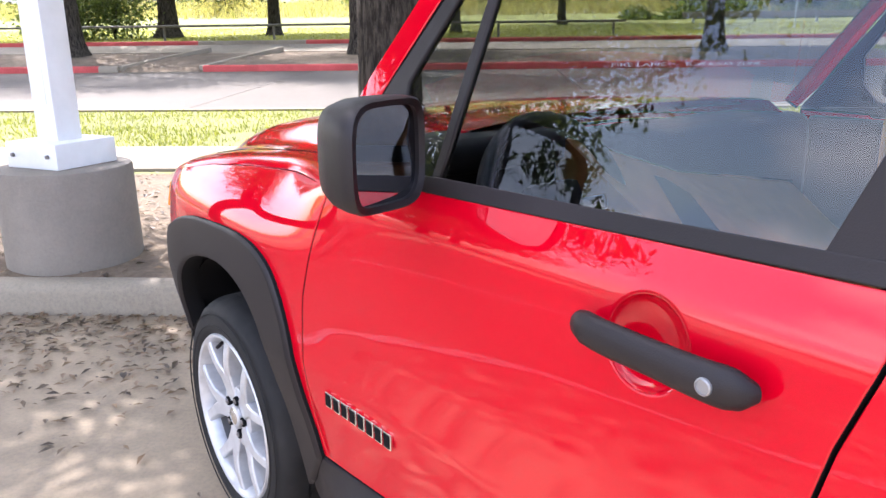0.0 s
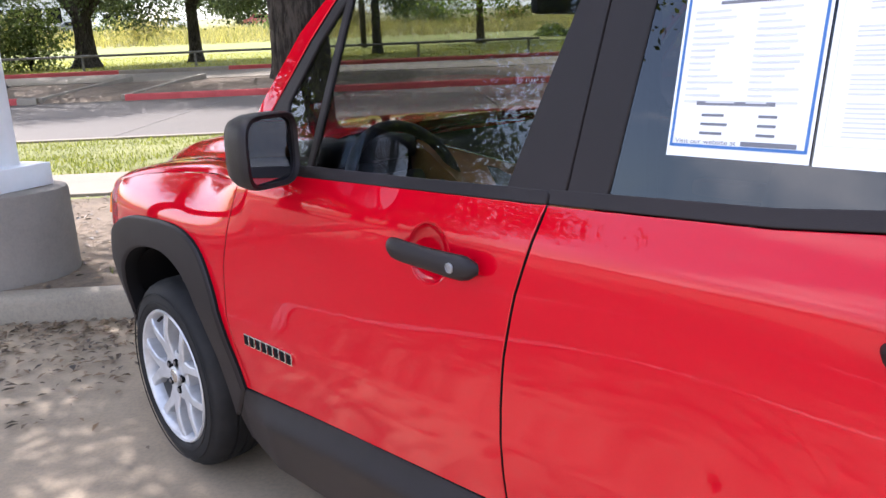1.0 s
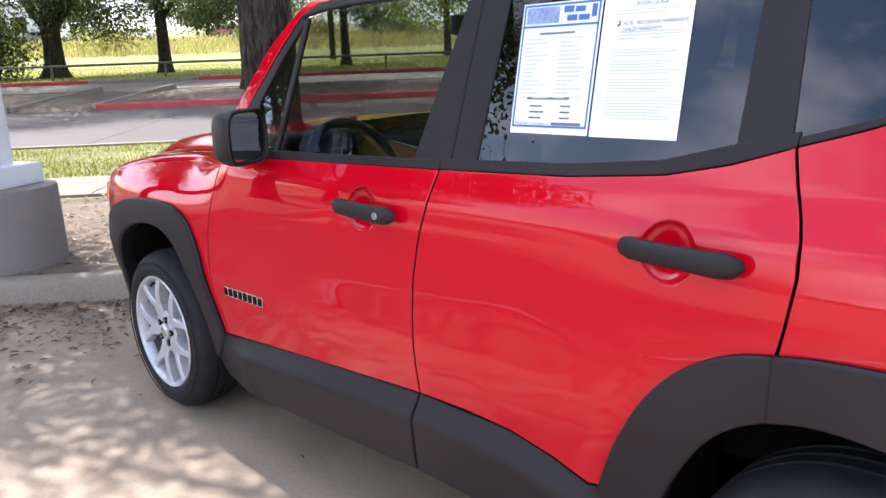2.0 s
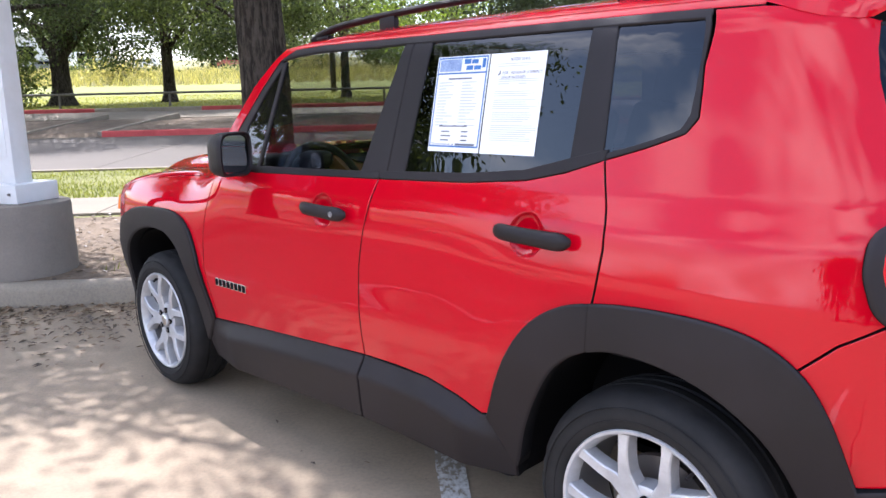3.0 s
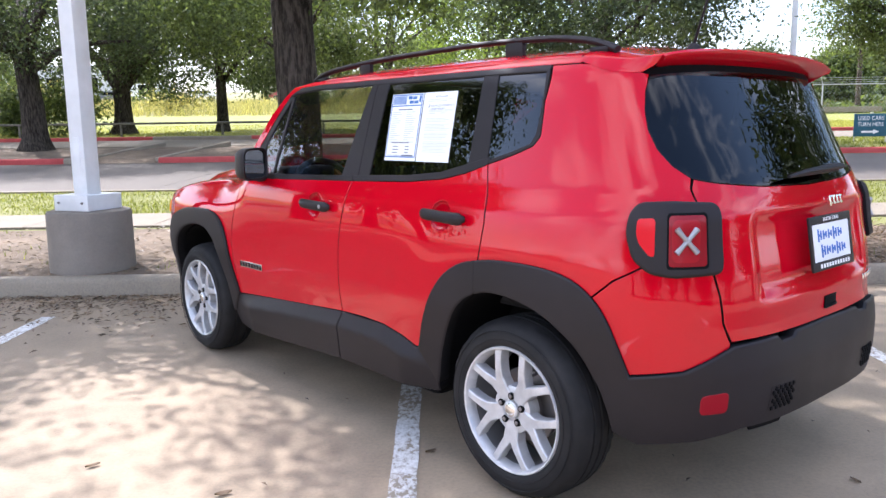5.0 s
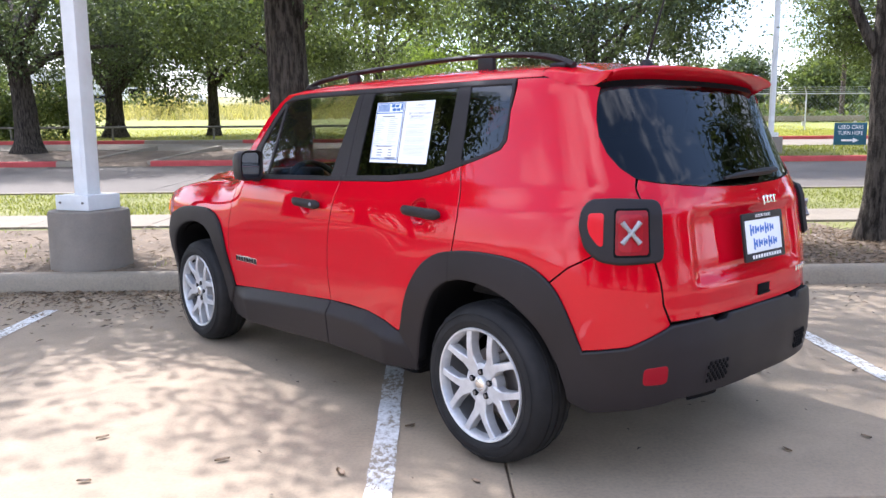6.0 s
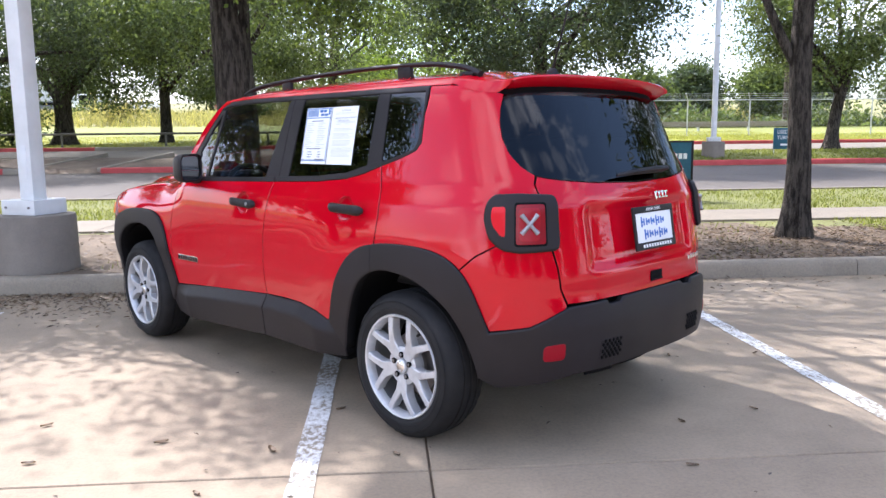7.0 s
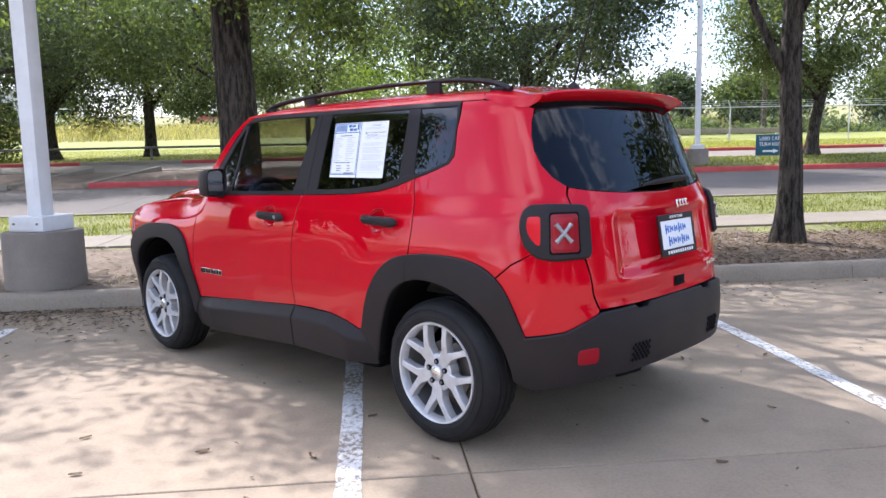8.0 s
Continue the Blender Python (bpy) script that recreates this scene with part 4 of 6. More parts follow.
# roof rails, aerial
for s in (-1, 1):
    pts = [(s * 0.60, 1.60, 1.560), (s * 0.605, 1.52, 1.582), (s * 0.607, 1.37, 1.602), (s * 0.607, 1.0, 1.622), (s * 0.607, 0.46, 1.632), (s * 0.607, 0.09, 1.624), (s * 0.605, -0.08, 1.608), (s * 0.60, -0.17, 1.588), (s * 0.597, -0.235, 1.562)]
    sm = spline(pts, 6)
    rail = part("roof_rail", tube_bm([tuple(p) for p in sm], [0.0135 + 0.004 * min(1, abs(i - 24) / 24) for i in range(len(sm))], 10, 0.8), PLASTIC, car, "black roof rail")
    for y0, y1, top in ((1.12, 1.20, 1.612), (0.17, 0.26, 1.626)):
        f = box_bm(s * 0.607 - 0.012, s * 0.607 + 0.012, y0, y1, 1.565, top, 0.008)
        part("rail_foot", f, PLASTIC, rail)
    for y0, y1, top in ((1.49, 1.57, 1.572), (-0.21, -0.13, 1.578)):
        part("rail_foot", box_bm(s * 0.603 - 0.015, s * 0.603 + 0.015, y0, y1, 1.555, top, 0.012), PLASTIC, rail)
aerial = part("aerial_base", lathe_bm([(0.034, 1.585), (0.03, 1.605), (0.018, 1.62), (0.010, 1.625)], 24, "z"), PLASTIC, car)
aerial.matrix_basis = pose(0, -0.15, 0)
part("aerial", tube_bm([(0, -0.15, 1.615), (0, -0.27, 2.0)], [0.006, 0.003], 8), PLASTIC, car)


# wheels: tyre, ten-spoke rim in five pairs, hub cap, nuts, brake disc
def wheel_parts(wheel):
    prof = [(0.236, 0.09), (0.245, 0.106), (0.258, 0.112), (0.288, 0.110), (0.312, 0.100), (0.330, 0.086), (0.338, 0.066)]
    t2 = [(0.340, 0.060), (0.342, 0.044), (0.335, 0.042), (0.335, 0.035), (0.342, 0.033), (0.343, 0.006), (0.336, 0.004), (0.336, -0.004), (0.343, -0.006), (0.342, -0.033), (0.335, -0.035), (0.335, -0.042), (0.342, -0.044), (0.340, -0.060)]
    full = prof + t2 + [(r, -x) for r, x in reversed(prof)]
    bm = lathe_bm([(r, -x) for r, x in full], 96)
    # shoulder blocks and sidewall ribs
    for v in bm.verts:
        r = math.hypot(v.co.y, v.co.z)
        if 0.325 < r < 0.345 and abs(v.co.x) > 0.055:
            ang = math.atan2(v.co.z, v.co.y)
            if int(ang / (2 * math.pi) * 96 + 200) % 2:
                v.co.y *= 0.988
                v.co.z *= 0.988
    tyre = part("tyre", bm, TYRE, wheel, sharp=50)
    part("sidewall_rib", merge(*[lathe_bm([(r - 0.0016, -0.110), (r, -0.1135), (r + 0.0016, -0.110)], 72) for r in (0.268, 0.300)]), TYRE, tyre)
    return tyre


def rim_bm():
    """Barrel and lip."""
    return lathe_bm([(0.238, -0.098), (0.2425, -0.104), (0.239, -0.110), (0.232, -0.108), (0.225, -0.096), (0.220, -0.080), (0.218, -0.07)], 72)


def spoke_bm(bend):
    """One arm: a broad foot on the hub, then a straight prong out to the lip; two of them make a Y."""
    bm = bmesh.new()
    rows = []
    path = [Vector((0, 0.044, 0.007)), Vector((0, 0.084, 0.010)), Vector((0, 0.122, 0.018))]
    end = Vector((0, 0.228 * math.cos(0.355), 0.228 * math.sin(0.355)))
    path += [path[2].lerp(end, k / 6) for k in range(1, 7)]
    for k, p in enumerate(path):
        t = k / 8
        c = Vector((0, p.y, bend * p.z))
        d = path[min(k + 1, 8)] - path[max(k - 1, 0)]
        d = Vector((0, d.y, bend * d.z)).normalized()
        side = Vector((0, -d.z, d.y))
        hw = (0.024, 0.0225, 0.0200, 0.0175, 0.0160, 0.0150, 0.0146, 0.0148, 0.0175)[k]
        x = -0.088 - 0.010 * math.sin(math.pi * min(1, t * 0.9 + 0.1)) - 0.013 * t
        row = []
        for u, dx in ((-1.0, 0.044), (-1.0, 0.004), (-0.8, 0.0), (0.0, 0.0), (0.8, 0.0), (1.0, 0.004), (1.0, 0.044)):
            row.append(bm.verts.new(c + side * (hw * u) + Vector((x + dx, 0, 0))))
        rows.append(row)
    for a, b in zip(rows, rows[1:]):
        for i in range(6):
            bm.faces.new((a[i], a[i + 1], b[i + 1], b[i]))
    bm.faces.new(rows[-1])
    bmesh.ops.recalc_face_normals(bm, faces=bm.faces[:])
    return bm


SPOKE = []
for bend in (1, -1):
    SPOKE.append(spoke_bm(bend))
for i, (x, y, spin) in enumerate(((-0.762, 0.0, 126), (-0.762, 2.57, 70), (0.762, 0.0, 10), (0.762, 2.57, 40))):
    wheel = part("wheel", rim_bm(), ALLOY, car, "five-pair split-spoke silver alloy wheel")
    wheel.matrix_basis = pose(x, y, 0.327, spin if x < 0 else -spin, 0, 0 if x < 0 else 180) @ Matrix.Diagonal((1, 0.95, 0.95, 1))
    wheel_parts(wheel)
    part("barrel", lathe_bm([(0.2185, -0.071), (0.215, -0.04), (0.212, 0.06), (0.235, 0.09)], 72), BARREL, wheel)
    for k in range(5):
        for b in SPOKE:
            me = bpy.data.meshes.new("spoke")
            b.to_mesh(me)
            me.materials.append(ALLOY)
            sp = new("spoke", me)
            sp.parent = wheel
            sp.matrix_basis = pose(0, 0, 0, 72 * k, 0, 0)
    part("hub", lathe_bm([(0.0001, -0.100), (0.028, -0.100), (0.034, -0.097), (0.036, -0.086), (0.080, -0.090), (0.090, -0.086), (0.093, -0.04)], 40), ALLOY, wheel)
    part("hub_cap", lathe_bm([(0.0001, -0.1035), (0.02, -0.103), (0.0255, -0.100), (0.0255, -0.095)], 32), CHROME, wheel, "chrome centre cap")
    for k in range(5):
        n = lathe_bm([(0.0001, -0.1005), (0.006, -0.101), (0.0080, -0.099), (0.0080, -0.080)], 12)
        nut = part("lug_nut", n, STEEL, wheel)
        a = radians(72 * k + 36)
        nut.matrix_basis = pose(0, 0.053 * math.cos(a), 0.053 * math.sin(a))
        n = lathe_bm([(0.0142, -0.085), (0.0135, -0.0965), (0.0125, -0.0975), (0.0001, -0.0975)], 16)
        s2 = part("nut_well", n, DARK, wheel)
        s2.matrix_basis = pose(0, 0.053 * math.cos(a), 0.053 * math.sin(a))
    valve = part("valve_stem", tube_bm([(-0.085, 0.211, 0.0), (-0.105, 0.200, 0.0)], [0.006, 0.005], 8), PLASTIC, wheel)
    disc = part("brake_disc", lathe_bm([(0.0001, -0.03), (0.075, -0.03), (0.08, -0.012), (0.142, -0.012), (0.142, 0.01), (0.0001, 0.01)], 48), STEEL, wheel)
    # wheel well, open downwards; its inner shade is put into the near-black colour
    bm = bmesh.new()
    s = -1 if x < 0 else 1
    prev = None
    for k in range(25):
        a = math.pi * (-0.02 + 1.04 * k / 24)
        yy, zz = y + 0.412 * math.cos(a), 0.335 + 0.425 * math.sin(a)
        rim_x = min(0.85, abs(shell(by_y(yy, zz), zz).x) - 0.035)
        cur = [bm.verts.new((s * xx, yy, zz)) for xx in (rim_x, 0.6, 0.5)]
        cur.append(bm.verts.new((s * 0.5, y, 0.3)))
        if prev:
            for j in range(2):
                bm.faces.new((prev[j], prev[j + 1], cur[j + 1], cur[j]))
            bm.faces.new((prev[2], prev[3], cur[2]))
        prev = cur
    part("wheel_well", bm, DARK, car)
for b in SPOKE:
    b.free()

# underbody and cabin
part("underbody", box_bm(-0.5, 0.5, -0.40, 3.1, 0.30, 0.46, 0.03), DARK, car)
part("underbody", box_bm(-0.80, 0.80, 0.46, 2.1, 0.24, 0.40, 0.03), DARK, car)
part("cabin_floor", box_bm(-0.80, 0.80, 0.46, 2.0, 0.41, 0.46), INNER, car)
part("boot_floor", box_bm(-0.5, 0.5, -0.5, 0.1, 0.47, 0.72), INNER, car)
part("headliner", crowned(-0.10, 1.50, 10, lambda y: roof_half(y) - 0.03, lambda y: 1.515, lambda y: 0.045, 2.6, 0.6, 16), INNER, car)
part("dashboard", box_bm(-0.76, 0.76, 1.90, 2.14, 0.70, 1.08, 0.06, 3), INNER, car)
bm = bmesh.new()
face = [bm.verts.new((x, 1.88 - 1.7 * max(0.0, 1.0 - 0.25 * x - z), z)) for x, z in ((-0.34, 1.10), (0.05, 0.98), (0.6, 0.89), (0.6, 0.68), (-0.1, 0.68), (-0.34, 0.72))]
back = [bm.verts.new((v.co.x, 1.93, v.co.z)) for v in face]
bm.faces.new(face)
for i in range(6):
    bm.faces.new((face[i], back[i], back[(i + 1) % 6], face[(i + 1) % 6]))
bmesh.ops.recalc_face_normals(bm, faces=bm.faces[:])
dash = part("dash_insert", bm, TAN, car, "tan dashboard insert with a chrome strip")
part("chrome_strip", tube_bm([(-0.34, 1.876, 1.10), (-0.15, 1.876, 1.042), (0.05, 1.876, 0.98), (0.6, 1.876, 0.89)], 0.007, 8), CHROME, dash)
bm = bmesh.new()
bm.faces.new([bm.verts.new((x, 1.872 - 1.7 * max(0.0, 1.0 - 0.25 * x - z), z)) for x, z in ((-0.30, 1.06), (-0.06, 0.985), (-0.02, 0.95), (-0.08, 0.89), (-0.30, 0.87))])
bmesh.ops.solidify(bm, geom=bm.faces[:], thickness=0.006)
part("dash_screen", bm, INNER, dash)
part("instrument_hood", box_bm(-0.66, -0.34, 1.86, 2.04, 1.05, 1.12, 0.03, 3), INNER, car)
for s in (-1, 1):
    part("door_lining", box_bm(s * 0.815 - 0.02, s * 0.815 + 0.02, 0.47, 1.95, 0.50, 1.06, 0.015), INNER, car)
    part("armrest", box_bm(s * 0.76 - 0.05, s * 0.76 + 0.04, 1.0, 1.6, 0.80, 0.86, 0.02), TAN, car)
    part("upper_lining", box_bm(s * 0.79 - 0.02, s * 0.79 + 0.02, 0.98, 1.72, 0.92, 1.075, 0.015), TAN, car)
    part("pillar_lining", box_bm(s * 0.70 - 0.02, s * 0.70 + 0.02, 0.86, 0.97, 0.9, 1.5, 0.015), INNER, car)


def seat(x, y, width, name, rows=1):
    s = part(name, merge(box_bm(x - width / 2, x + width / 2, y - 0.25, y + 0.27, 0.62, 0.78, 0.05, 3)), CLOTH, car, "black cloth seat")
    back = box_bm(-width / 2, width / 2, -0.07, 0.07, 0, 0.60, 0.05, 3)
    bmesh.ops.transform(back, matrix=Matrix.Translation((x, y - 0.27, 0.72)) @ pose(0, 0, 0, 14, 0, 0), verts=back.verts)
    part("backrest", back, CLOTH, s)
    for k in range(rows):
        hx = x if rows == 1 else x + (k - (rows - 1) / 2) * 0.42
        hr = box_bm(-0.13, 0.13, -0.05, 0.05, 0.62, 0.80, 0.04, 3)
        bmesh.ops.transform(hr, matrix=Matrix.Translation((hx, y - 0.27, 0.69)) @ pose(0, 0, 0, 12, 0, 0), verts=hr.verts)
        part("headrest", hr, CLOTH, s)


seat(-0.37, 1.02, 0.5, "front_seat")
seat(0.37, 1.02, 0.5, "front_seat")
seat(0.0, 0.20, 1.25, "rear_seat", 3)
ring = lathe_bm([(0.185 + 0.016 * math.cos(a), 0.016 * math.sin(a)) for a in (2 * math.pi * k / 10 for k in range(10))], 40, "z", True)
hubm = merge(ring, box_bm(-0.07, 0.07, -0.06, 0.06, -0.03, 0.01, 0.02), box_bm(-0.18, 0.18, -0.016, 0.016, -0.015, 0.005, 0.006), box_bm(-0.016, 0.016, -0.18, 0.0, -0.014, 0.004, 0.006))
sw = part("steering_wheel", hubm, INNER, car)
sw.matrix_basis = Matrix.Translation((-0.47, 1.76, 0.98)) @ pose(0, 0, 0, 68, 0, 0)
part("inner_mirror", box_bm(-0.12, 0.12, 1.60, 1.63, 1.43, 1.50, 0.015), INNER, car)

# ---- the car park and the land beyond: u along the kerb, v away over it ----
LOT = pose(0, 0, 0, 0, 0, -40.5)
PROFILE = [(-70, -0.012), (3.02, -0.012), (3.03, 0.10), (3.16, 0.125), (4.4, 0.165), (5.9, 0.185), (7.35, 0.205), (9.0, 0.25), (10.28, 0.29), (10.5, 0.27), (18.95, 0.42), (19.16, 0.56), (20.5, 0.76), (21.9, 0.84), (22.0, 0.83),
           (25.3, 1.0), (25.45, 1.10), (27, 1.15), (35, 1.38), (58, 2.55), (84, 4.3), (120, 6.4), (200, 10.5), (420, 22)]


def land(v):
    return float(np.interp(v, [p[0] for p in PROFILE], [p[1] for p in PROFILE]))


def at(u, v, z=None):
    """World place of a point given along and over the kerb."""
    return LOT @ Vector((u, v, land(v) if z is None else z))


def rough_z(u, v):
    return 0.022 * noise.noise(Vector((u * 0.9, v * 0.9, 0))) + 0.010 * noise.noise(Vector((u * 3.7, v * 3.7, 5)))


vs = sorted(set([p[0] for p in PROFILE] + [3.16 + 0.11 * i for i in range(1, 66)] + [19.2 + 0.35 * i for i in range(8)] + [27 + 2 * i for i in range(16)]))
us = sorted(set([-300, -150, -80, -50, -40, -32, -26, 26, 32, 40, 60, 100, 180, 300] + [-20 + 0.4 * i for i in range(101)]))
verts, faces, idx = [], [], []
for v in vs:
    soft = 1.0 if 3.25 < v < 5.85 or 7.4 < v < 10.2 or 19.3 < v < 21.8 else 0.0
    for u in us:
        z = land(v) + soft * rough_z(u, v) * (1.6 if v > 19 else 1.0)
        verts.append((u, v, z))
n = len(us)
for j in range(len(vs) - 1):
    vm = (vs[j] + vs[j + 1]) / 2
    for i in range(n - 1):
        um = (us[i] + us[i + 1]) / 2
        faces.append((j * n + i, j * n + i + 1, (j + 1) * n + i + 1, (j + 1) * n + i))
        lawn = vm > 7.3 or (um > 4.2 and vm > 5.2)
        idx.append(0 if vm < 5.9 and not lawn else 1 if vm < 10.5 else 0 if vm < 19 else (1 if um > 8.5 else 0) if vm < 25.4 else 2 if vm < 58 else 3)
me = bpy.data.meshes.new("ground")
me.from_pydata(verts, [], faces)
for q in (DIRT, SOIL, FIELD, FIELD_DRY):
    me.materials.append(q)
me.polygons.foreach_set("material_index", idx)
me.polygons.foreach_set("use_smooth", [True] * len(faces))
ground = new("ground", me)
ground.matrix_world = LOT
tagged(ground, "bare dirt, lawn and rising field beyond the car park", "ground", kind="structure")


def strip(name, label, category, mat, u0, u1, prof, kind="structure", bevel=0.0):
    """A long solid of constant section; prof is a closed (v, z) outline."""
    bm = bmesh.new()
    a = [bm.verts.new((u0, v, z)) for v, z in prof]
    b = [bm.verts.new((u1, v, z)) for v, z in prof]
    for i in range(len(prof)):
        j = (i + 1) % len(prof)
        bm.faces.new((a[i], a[j], b[j], b[i]))
    bm.faces.new(a[::-1])
    bm.faces.new(b)
    bmesh.ops.recalc_face_normals(bm, faces=bm.faces[:])
    if bevel:
        bmesh.ops.bevel(bm, geom=[e for e in bm.edges if abs(e.verts[0].co.x - e.verts[1].co.x) > 0.1], offset=bevel, segments=2, affect="EDGES")
    return bm


def slabs(owner, name, mat, us, vs, top, thick, gap=0.006):
    """Cast slabs with open joints, each an object on its own, sharing a mesh where alike."""
    shared = {}
    for i in range(len(us) - 1):
        for j in range(len(vs) - 1):
            w, d = us[i + 1] - us[i], vs[j + 1] - vs[j]
            z0, z1 = top(vs[j]), top(vs[j + 1])
            key = (round(w, 3), round(d, 3), round(z1 - z0, 4))
            if key not in shared:
                h, k, e = w / 2 - gap, d / 2 - gap, 0.004
                s = (z1 - z0) / 2
                vts = [(x, y, s * (y / k) + z) for z, q in ((-thick, 0), (-e, 0), (0, e)) for x, y in ((-h + q, -k + q), (h - q, -k + q), (h - q, k - q), (-h + q, k - q))]
                fcs = [(8, 9, 10, 11)] + [(a + b, a + (b + 1) % 4, a + 4 + (b + 1) % 4, a + 4 + b) for a in (0, 4) for b in range(4)]
                m2 = bpy.data.meshes.new(name)
                m2.from_pydata(vts, [], fcs)
                m2.materials.append(mat)
                shared[key] = m2
            ob = new(name, shared[key])
            ob.parent = owner
            ob.matrix_basis = pose((us[i] + us[i + 1]) / 2, (vs[j] + vs[j + 1]) / 2, (z0 + z1) / 2)


def structure(name, label, category):
    ob = new(name)
    ob.matrix_world = LOT
    return tagged(ob, label, category, kind="structure")


lot = structure("parking_lot", "pale worn concrete car park with cast joints and leaf stains", "car park")
lot_u = [-50.05, -32.05, -18.55, -14.05, -9.55, -5.05, -0.55, 3.95, 8.45, 12.95, 26.45, 50]
slabs(lot, "slab", LOT_MAT, lot_u, [-60, -30, -15, -10.1, -5.5, -0.9, 3.0], lambda v: 0.0, 0.1, 0.005)

kerb = structure("kerb", "weathered grey concrete kerb with stained face", "kerb")
KPROF = [(3.0, -0.05), (3.012, 0.10), (3.03, 0.138), (3.055, 0.15), (3.14, 0.152), (3.155, 0.14), (3.155, -0.05)]
u = -41.3
while u < 40:
    k = part("kerb_stone", strip("k", "", "", None, 0.003, 2.997, KPROF), KERB_MAT, kerb, sharp=60)
    k.matrix_basis = pose(u, 0, 0)
    u += 3.0

walkway = structure("pavement", "pale concrete footpath slabs behind the planting strip", "pavement")
slabs(walkway, "slab", WALK_MAT, [-26 + 1.55 * i for i in range(35)], [6.0, 7.28], lambda v: 0.215 + 0.01 * (v - 6), 0.1, 0.006)

road = structure("road", "grey concrete service road with cast joints", "road")
slabs(road, "slab", ROAD_MAT, [-60, -45, -36, -30, -24, -18, -12, -6, 0, 6, 12, 18, 24, 30, 45, 60], [10.5, 14.7, 18.98], lambda v: 0.30 + (v - 10.5) * 0.0165, 0.1, 0.008)
edge = structure("road_edge", "low pale concrete edge along the lawn", "kerb")
part("edge_strip", strip("e", "", "", None, -60, 60, [(10.3, 0.2), (10.3, 0.318), (10.33, 0.325), (10.47, 0.32), (10.49, 0.305), (10.49, 0.2)]), WALK_MAT, edge, sharp=60)

drive = structure("drive", "sunlit second concrete drive beyond the median", "road")
slabs(drive, "slab", WALK_MAT, [-60, -42, -33, -24, -15, -6, 3, 12, 21, 30, 45, 60], [22.0, 25.28], lambda v: 0.86 + (v - 22) * 0.05, 0.1, 0.008)
cross = structure("crossing_path", "concrete path cut through the median kerb", "path")
bm = bmesh.new()
pv = [(-10.9, 18.98, 0.452), (-8.9, 18.98, 0.452), (-7.6, 22.0, 0.872), (-9.6, 22.0, 0.872)]
top = [bm.verts.new(p) for p in pv]
bot = [bm.verts.new((p[0], p[1], p[2] - 0.25)) for p in pv]
bm.faces.new(top)
for i in range(4):
    bm.faces.new((top[i], bot[i], bot[(i + 1) % 4], top[(i + 1) % 4]))
bmesh.ops.recalc_face_normals(bm, faces=bm.faces[:])
part("path_slab", bm, WALK_MAT, cross)
for a, b in (((-10.95, 19.05, 0.5), (-9.65, 22.0, 0.9)), ((-8.85, 19.05, 0.5), (-7.55, 22.0, 0.9))):
    d = Vector(b) - Vector(a)
    q = box_bm(-0.08, 0.08, 0, d.length, -0.2, 0.10, 0.02)
    bmesh.ops.transform(q, matrix=Matrix.Translation(a) @ Vector((0, 1, 0)).rotation_difference(d).to_matrix().to_4x4(), verts=q.verts)
    part("path_kerb", q, KERB_MAT, cross)

fire = structure("fire_lane_kerb", "red painted kerb along the median, with white stencilled words", "kerb")
RPROF = [(18.98, 0.3), (18.995, 0.55), (19.02, 0.595), (19.05, 0.605), (19.15, 0.605), (19.165, 0.59), (19.165, 0.3)]
for u0, u1, mat in ((-60, -30, RED_KERB), (-30, -20, RED_KERB), (-20, -11.5, RED_KERB), (-11.5, -11.0, KERB_MAT), (-8.8, -2, RED_KERB), (-2, 8, RED_KERB), (8, 18, RED_KERB), (18, 30, RED_KERB), (30, 60, RED_KERB)):
    part("kerb_stone", strip("k", "", "", None, u0 + 0.004, u1 - 0.004, RPROF), mat, fire, sharp=60)
for uu, words, w in ((16.6, "FIRE LANE", 1.3), (18.6, "TOW AWAY ZONE", 1.8), (2.0, "FIRE LANE", 1.3), (4.0, "TOW AWAY ZONE", 1.8), (-16.0, "FIRE LANE", 1.3)):
    text_object("kerb_lettering", words, 0.13, pose(uu, 18.972, 0.515, 88, 0, 0), SIGN_WHITE, fire, 0.001, width=w)
far_kerb = structure("far_kerb", "red painted kerb on the far side of the drive", "kerb")
FPROF = [(25.3, 0.8), (25.305, 1.11), (25.33, 1.15), (25.45, 1.155), (25.46, 0.8)]
for u0, u1, mat in ((-60, -11.2, RED_KERB), (-11.2, -7.6, KERB_MAT), (-7.6, 10, RED_KERB), (10, 60, RED_KERB)):
    part("kerb_stone", strip("k", "", "", None, u0 + 0.004, u1 - 0.004, FPROF), mat, far_kerb, sharp=60)
for uu, words, w in ((20.5, "FIRE LANE", 1.4), (23.0, "TOW AWAY ZONE", 1.9)):
    text_object("kerb_lettering", words, 0.13, pose(uu, 25.293, 1.06, 89, 0, 0), SIGN_WHITE, far_kerb, 0.001, width=w)

# painted bay lines
for uu in (-6.38, -3.72, -1.045, 1.605, 4.27, 6.93):
    bm = bmesh.new()
    rn = random.Random(int(uu * 100))
    prev = None
    for k in range(60):
        v = -3.3 + k * 0.095
        cur = [bm.verts.new((uu - 0.053 + 0.004 * rn.uniform(-1, 1), v, 0.0042)), bm.verts.new((uu + 0.053 + 0.004 * rn.uniform(-1, 1), v, 0.0042))]
        if prev:
            bm.faces.new((prev[0], prev[1], cur[1], cur[0]))
        prev = cur
    ln = part("bay_line", bm, LINE_PAINT, None, "white painted bay line, flaking off the concrete")
    ln.matrix_world = LOT
    tagged(ln, category="road marking", kind="structure", group="bay lines")

